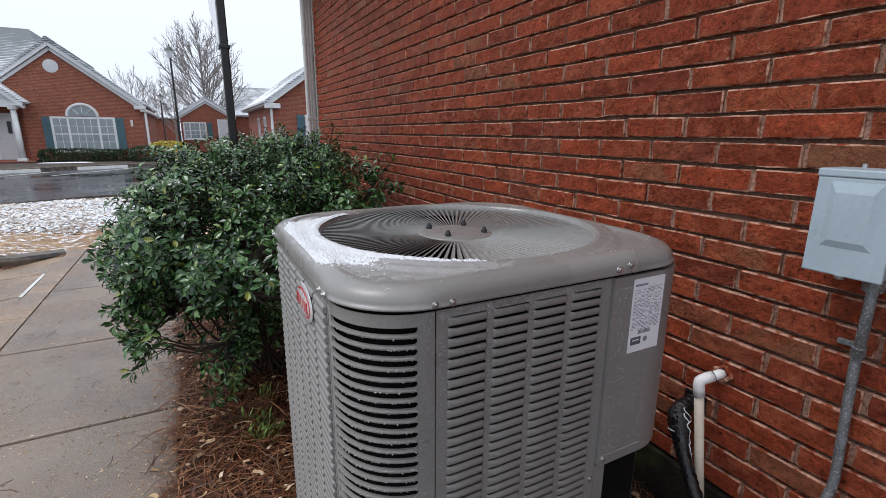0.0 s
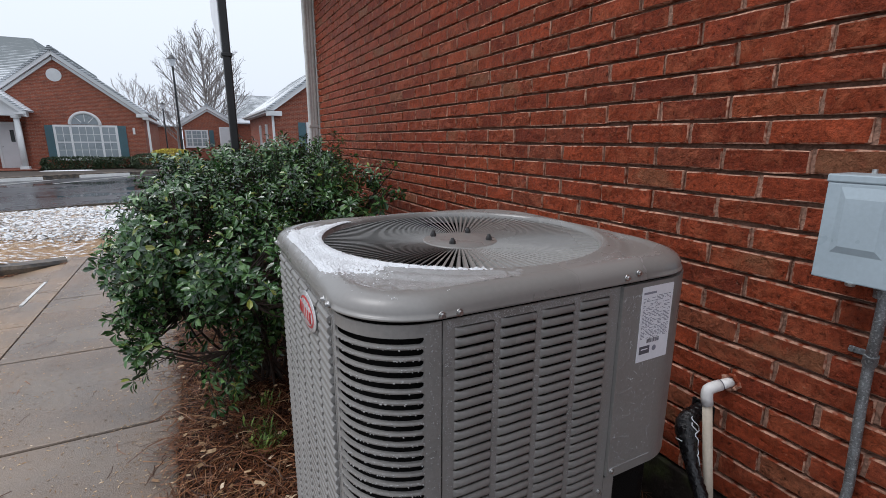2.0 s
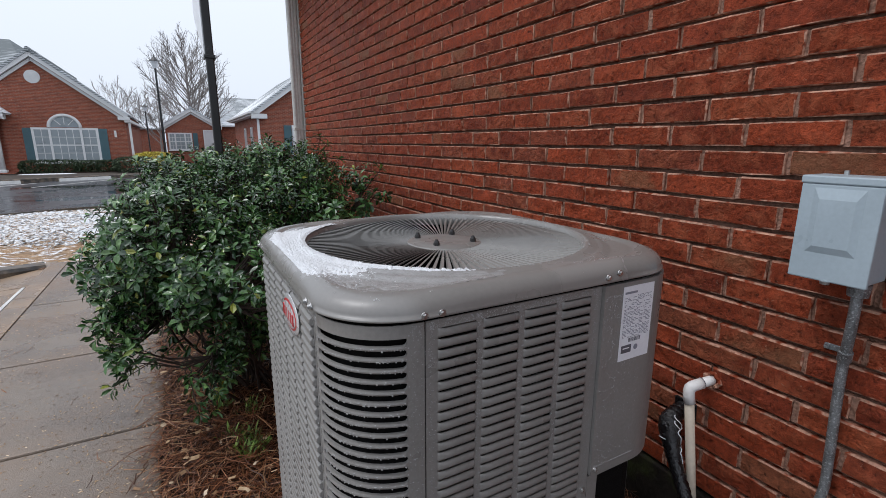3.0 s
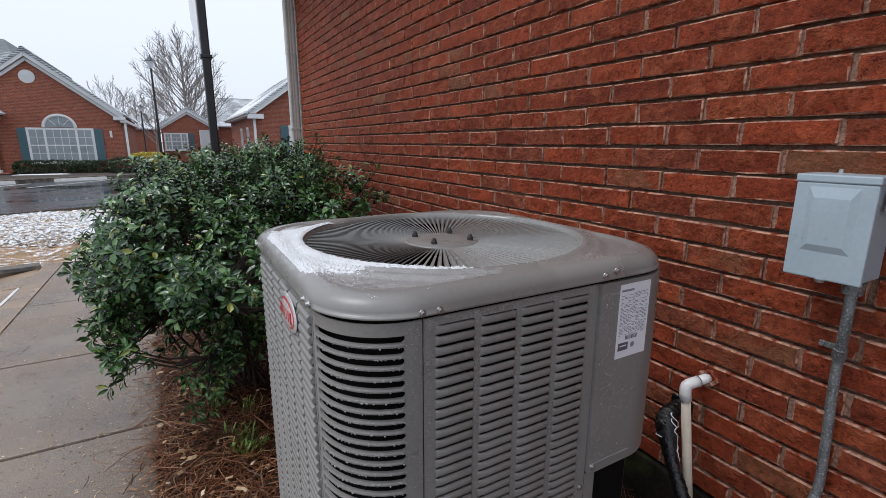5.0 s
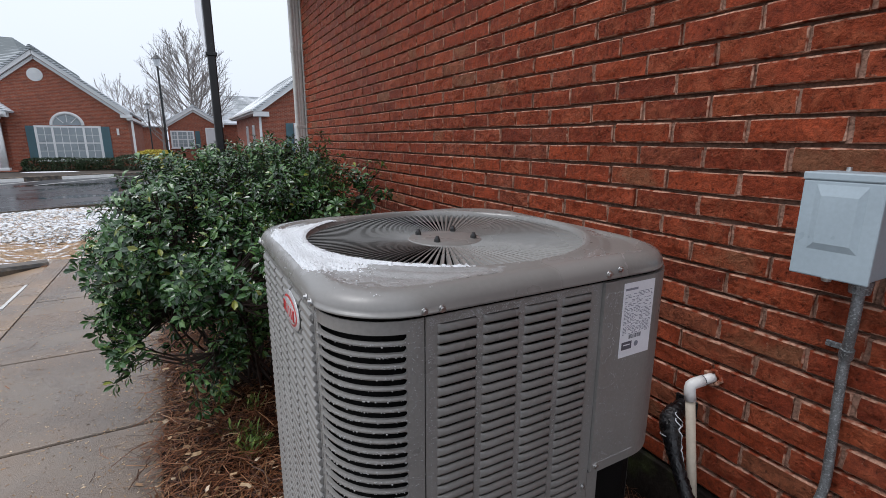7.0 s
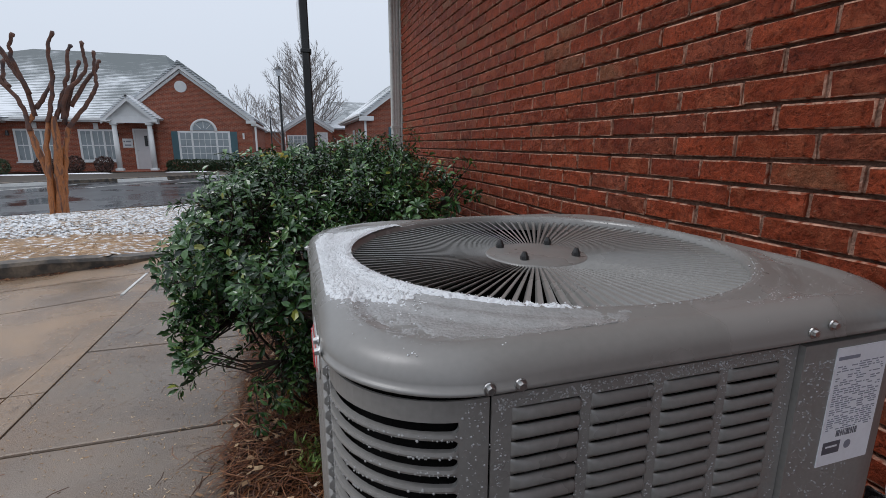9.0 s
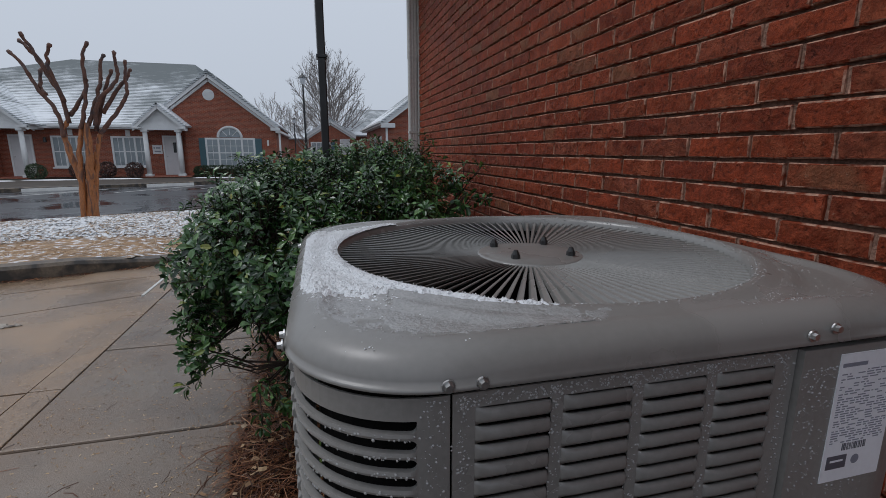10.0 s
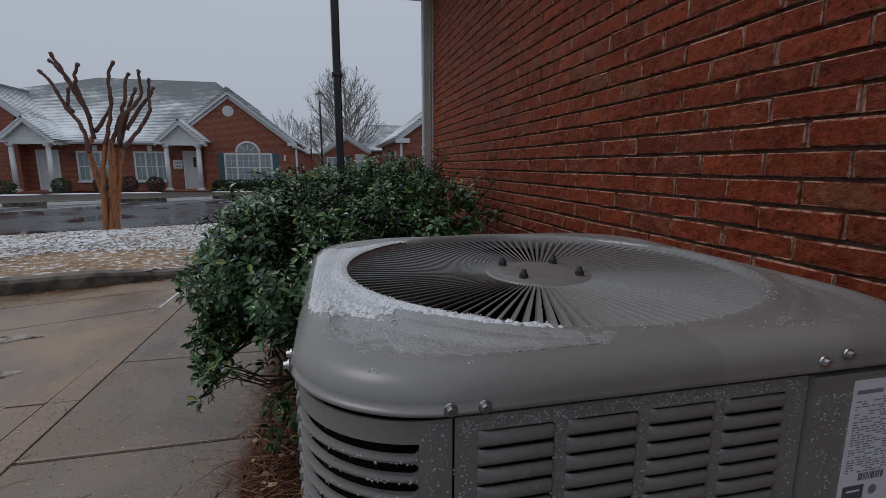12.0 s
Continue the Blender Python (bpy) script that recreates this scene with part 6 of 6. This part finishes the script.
def bare_tree(x, y, z, height, seed, limbs, side, label, spread=0.36, r0=0.06, fine=0.010):
    """Limbs sweep up and out from a straight leader to fill a round crown; side shoots and twigs lean forward along them."""
    rnd = random.Random(seed)
    th = thing("bare_tree", (x, y, z), label, "tree")
    v, f = tube([(x, y, z - 0.1), (x - 0.03, y, z + height * 0.15), (x + 0.04, y, z + height * 0.45), (x, y, z + height * 0.9)], [r0 * 2.6, r0 * 2.2, r0 * 1.3, r0 * 0.2], 8)
    mesh("trunk", v, f, bark_grey, th)
    v, f = [], []

    def lean(d, amount):
        w = Vector((rnd.gauss(0, 1), rnd.gauss(0, 1), rnd.gauss(0, 1)))
        w = (w - w.dot(d) * d).normalized()
        return (d + w * amount + Vector((0, 0, 0.12))).normalized()

    for k in range(limbs):
        q = k / (limbs - 1)
        a = 2.4 * k + rnd.uniform(-0.4, 0.4)
        start = Vector((x, y, z + height * (0.16 + 0.52 * q)))
        top = height * (0.52 + 0.46 * q + rnd.uniform(-0.05, 0.05))
        out = height * spread * math.sqrt(max(1 - ((top / height - 0.58) / 0.44) ** 2, 0.02)) * rnd.uniform(0.7, 1.05)
        gap = Vector((x + out * math.cos(a), y + out * math.sin(a), z + top)) - start
        ln = gap.length
        d = gap.normalized()
        sag = Vector((math.cos(a), math.sin(a), -0.3)) * 0.16
        pts = shoot(v, f, start, (d + sag).normalized(), ln, r0 * (1.0 - 0.6 * q), -sag, 6)
        for j in range(side):
            t = 0.18 + 0.8 * (j + rnd.random()) / side
            i = min(int(t * 3), 2)
            p = pts[i] + (pts[i + 1] - pts[i]) * (t * 3 - i)
            sd = lean((pts[i + 1] - pts[i]).normalized(), rnd.uniform(0.45, 0.8))
            sl = ln * (0.12 + 0.34 * (1 - t)) * rnd.uniform(0.7, 1.2)
            sp_ = shoot(v, f, p, sd, sl, fine * 1.9, Vector((0, 0, 0.12)), 4)
            for m in range(4):
                u = rnd.uniform(0.25, 0.95)
                i = min(int(u * 3), 2)
                p = sp_[i] + (sp_[i + 1] - sp_[i]) * (u * 3 - i)
                shoot(v, f, p, lean(sd, rnd.uniform(0.4, 0.8)), sl * rnd.uniform(0.3, 0.55), fine, Vector((0, 0, 0.08)), 3)
    mesh("crown", v, f, bark_grey, th, "fan of fine leafless twigs")
    return th


bare_tree(0.10, 43.0, -0.3, 10.0, 5, 42, 13, "tall leafless tree with a round crown of fine grey twigs")
bare_tree(-4.2, 62.0, -0.3, 7.6, 6, 18, 8, "smaller leafless tree behind the houses", 0.4, 0.05, 0.013)
bare_tree(-7.0, 70.0, -0.3, 9.2, 8, 18, 8, "smaller leafless tree behind the houses", 0.4, 0.05, 0.014)
bare_tree(-2.4, 56.0, -0.3, 6.4, 9, 18, 8, "smaller leafless tree behind the houses", 0.4, 0.05, 0.012)

# pruned crape myrtle on the island
MX, MY = -5.45, 10.35
MZ = island_z(MX, MY)
myrtle = thing("crape_myrtle", (MX, MY, MZ), "hard-pruned leafless tree with peeling orange-brown bark", "tree")


def myrtle_stem(keys, deep, r0, r1, name, material, label, knob=1.0):
    """A knotty stem through (sideways, height) keys, leaning from one depth to another."""
    n = len(keys) - 1
    pts = curve_points([(MX + 0.97 * a, MY + deep[0] + (deep[1] - deep[0]) * i / n, MZ + 0.945 * h) for i, (a, h) in enumerate(keys)], 7)
    m = len(pts)
    w = keys[0][0] * 9 + keys[-1][0] * 5
    pts = [p + Vector((0.026 * noise.noise((q * 0.5, w, 1)), 0.03 * noise.noise((q * 0.5, w, 8)), 0)) * min(1, q / 4) for q, p in enumerate(pts)]
    rr = [r0 + (r1 - r0) * i / (m - 1) + 0.22 * r0 * noise.noise((i * 0.7, w, 2)) for i in range(m)]
    rr[-2] *= knob
    rr[-1] *= 0.5 + 0.4 * knob
    v, f = tube(pts, rr, 9)
    mesh(name, v, f, material, myrtle, label, smooth=True)


for keys, deep, r0, r1 in (([(0.0, -0.08), (-0.02, 0.55), (-0.14, 1.15), (-0.24, 1.70), (-0.12, 1.98)], (0.02, 0.05), 0.120, 0.055),
                           ([(0.04, -0.08), (0.12, 0.65), (0.18, 1.25), (0.22, 1.90)], (-0.05, -0.05), 0.135, 0.072),
                           ([(0.08, -0.08), (0.17, 0.65), (0.28, 1.30), (0.40, 1.80)], (0.04, 0.08), 0.110, 0.050),
                           ([(-0.05, -0.08), (-0.02, 0.75), (0.02, 1.40), (0.14, 1.95)], (-0.08, 0.0), 0.090, 0.055)):
    myrtle_stem(keys, deep, 0.64 * r0, 0.70 * r1, "trunk", bark_orange, "fused orange-brown trunk stem", 0.9)
for keys, deep in (([(-0.22, 1.62), (-0.30, 2.12), (-0.58, 2.57), (-0.78, 3.00), (-1.00, 3.25)], (0.0, 0.2)),
                   ([(-0.12, 1.90), (-0.18, 2.50), (-0.42, 3.12), (-0.62, 3.54)], (0.05, -0.1)),
                   ([(-0.18, 2.50), (-0.40, 2.92), (-0.60, 3.25), (-0.79, 3.46)], (0.0, 0.2)),
                   ([(-0.12, 2.30), (-0.23, 2.76), (-0.24, 3.08), (-0.12, 3.34)], (0.0, -0.2)),
                   ([(-0.46, 2.44), (-0.56, 2.60), (-0.53, 2.95)], (0.1, 0.25)),
                   ([(0.10, 1.80), (0.18, 2.00), (0.30, 2.55), (0.34, 3.12), (0.46, 3.42)], (-0.05, -0.15)),
                   ([(0.22, 1.85), (0.38, 2.30), (0.50, 2.72), (0.53, 3.06), (0.60, 3.26)], (0.0, 0.15)),
                   ([(0.30, 1.75), (0.42, 2.20), (0.56, 2.65), (0.68, 2.98)], (0.1, 0.2)),
                   ([(0.34, 1.85), (0.46, 2.32), (0.82, 2.72), (0.86, 3.02), (0.85, 3.28)], (0.0, -0.1)),
                   ([(0.38, 1.70), (0.52, 1.86), (0.80, 2.24), (0.94, 2.50), (0.95, 2.85), (1.00, 3.15)], (0.05, 0.05)),
                   ([(0.46, 2.10), (0.78, 2.62), (0.94, 2.82), (1.00, 3.00)], (0.1, 0.2)),
                   ([(-0.10, 2.05), (0.02, 2.20), (0.25, 2.55), (0.30, 2.75)], (0.1, 0.0))):
    myrtle_stem(keys, deep, 0.041, 0.026, "limb", bark_dark, "dark purplish-brown pruned limb", 1.45)


# ---- street lamps ----
def street_lamp(x, y, z, h, k=1.0):
    s = thing("street_lamp", (x, y, z), "black street lamp with a lantern head", "street lamp")
    p = rod((x, y, z - 0.1), (x, y, z + h - 0.62 * k), 0.065 * k, 0.05 * k, 12)
    part("pole", p, black_metal, s)
    part("collar", rod((x, y, z + h * 0.62), (x, y, z + h * 0.62 + 0.12 * k), 0.09 * k, 0.07 * k, 12), black_metal, s)
    part("globe", rod((x, y, z + h - 0.60 * k), (x, y, z + h - 0.25 * k), 0.11 * k, 0.20 * k, 10), lamp_glass, s, "pale glass lantern")
    part("cap", rod((x, y, z + h - 0.25 * k), (x, y, z + h - 0.05 * k), 0.27 * k, 0.05 * k, 10), black_metal, s)
    part("finial", rod((x, y, z + h - 0.05 * k), (x, y, z + h + 0.1 * k), 0.03 * k, 0.01 * k, 8), black_metal, s)


street_lamp(-1.72, 30.0, -0.35, 5.95)
street_lamp(-3.3, 52.0, -0.35, 4.9)


# ---- brick wall of the building: mortar core, near bricks as pieces, the rest joined ----
BL, BH = 0.2032, 0.0641
Y0, Y1, ZB, ZT = -3.2, 4.67, 0.203, 2.84
LINE = 1.1634
wall = tagged(part("wall_east", box(0.0190, 0.24, Y0, Y1, -0.2, ZT), mortar), "red brick wall with pale worn head joints and bed joints coloured dark for shade", "wall", kind="structure")
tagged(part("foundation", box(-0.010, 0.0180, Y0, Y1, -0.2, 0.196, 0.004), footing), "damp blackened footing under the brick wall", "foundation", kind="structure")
rb = random.Random(21)


def brick_mesh(y, z, w, h, rnd):
    """A rough brick: chamfered front with a lumpy face; local to its front centre."""
    v, f = [], []
    us, ts = (0, 0.014, 0.35, 0.66, 0.986, 1), (0, 0.045, 0.5, 0.940, 1)
    cols, rows = 5, 4
    for j, t in enumerate(ts):
        for i, u in enumerate(us):
            border = i in (0, cols) or j in (0, rows)
            yy = -w / 2 + w * u + rnd.gauss(0, 0.0011)
            zz = -h / 2 + h * t + rnd.gauss(0, 0.0008)
            v.append(((0.0030 if border else 0.0) + rnd.gauss(0, 0.0011), yy, zz))
    inner_cells, edge_cells = [], []
    for j in range(rows):
        for i in range(cols):
            a = j * (cols + 1) + i
            q = (a + 1, a, a + cols + 1, a + cols + 2)
            (edge_cells if i in (0, cols - 1) or j in (0, rows - 1) else inner_cells).append(q)
    f += inner_cells + edge_cells
    ring = [i for i in range(cols + 1)] + [j * (cols + 1) + cols for j in range(1, rows + 1)] + [rows * (cols + 1) + i for i in range(cols - 1, -1, -1)] + [j * (cols + 1) for j in range(rows - 1, 0, -1)]
    o = len(v)
    for i in ring:
        v.append((0.026, v[i][1], v[i][2]))
    for k in range(len(ring)):
        k2 = (k + 1) % len(ring)
        f.append((ring[k], ring[k2], o + k2, o + k))
    return v, f


variants = []
for k in range(14):
    v, f = brick_mesh(0, 0, BL - 0.0092, BH - 0.0102, rb)
    me = bpy.data.meshes.new("brick")
    me.from_pydata(v, [], f)
    me.materials.append(brick_near)
    me.materials.append(brick_edge)
    for p in me.polygons:
        p.material_index = 0 if p.index < 6 else 1
    variants.append((me, v, f))
jv, jf, hv, hf = [], [], [], []
near_count = 0
row0 = int(round((0.2019 - LINE) / BH))
row1 = int((ZT - LINE) / BH)
for r in range(row0, row1):
    zc = LINE + (r + 0.5) * BH
    shift = 0.0 if r % 2 == 0 else 0.5
    for c in range(int(Y0 / BL) - 1, int(Y1 / BL) + 2):
        ya, yb = (c + shift) * BL, (c + 1 + shift) * BL
        if ya > Y1 - 0.03 or ya < Y0:
            continue
        cut = min(1.0, (Y1 - ya) / BL)
        yb = min(yb, Y1)
        o = len(hv)
        d0, w0 = 0.0062 + rb.gauss(0, 0.0018), 0.0062
        hv += [(x, ya + e * w0, zc + g * (BH / 2 - 0.0055)) for x in (d0, 0.020) for e, g in ((-1, -1), (1, -1), (1, 1), (-1, 1))]
        hf += [tuple(o + i for i in q) for q in ((3, 2, 1, 0), (0, 1, 5, 4), (1, 2, 6, 5), (2, 3, 7, 6), (3, 0, 4, 7))]
        yc = (ya + yb) / 2 + rb.gauss(0, 0.0012)
        out = rb.gauss(0, 0.0012)
        me, v, f = rb.choice(variants)
        near = -0.35 < yc < 1.85 and 0.55 < zc < 2.3 and near_count < 300
        flip = rb.random() < 0.5
        if near:
            near_count += 1
            ob = new("brick", me)
            ob.parent = wall
            ob.matrix_basis = Matrix.Translation((out, yc, zc + rb.gauss(0, 0.0008))) @ Matrix.Rotation(rb.gauss(0, 0.004), 4, "X") @ (
                Matrix.Rotation(math.pi, 4, "X") if flip else Matrix.Identity(4))
        else:
            o = len(jv)
            s = -1 if flip else 1
            jv += [(p[0] + out, yc + s * p[1] * cut, zc + s * p[2]) for p in v]
            jf += [tuple(o + i for i in q) for q in f]
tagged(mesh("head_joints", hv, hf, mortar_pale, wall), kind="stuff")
rest = tagged(mesh("bricks", jv, jf, brick_far, wall), kind="stuff")
rest.data.materials.append(brick_edge)
per = len(variants[0][2])
rest.data.polygons.foreach_set("material_index", [0 if i % per < 6 else 1 for i in range(len(jf))])

# the rest of the near building, out of view
tagged(part("wall_north", box(0.24, 6.0, 4.45, 4.67, -0.2, 2.84), brick_house), "red brick end wall of the building", "wall", kind="structure")
tagged(part("wall_back", box(0.24, 6.0, -3.2, -3.0, -0.2, 2.84), brick_house), "red brick end wall of the building", "wall", kind="structure")
# Unseen overhang, added at this height to shade the upper brickwork.
tagged(part("roof_unseen", box(-0.42, 6.2, -3.4, 5.0, 2.84, 3.0), white_trim), "unseen white boxed eaves added to shade the brick wall", "roof", kind="structure")
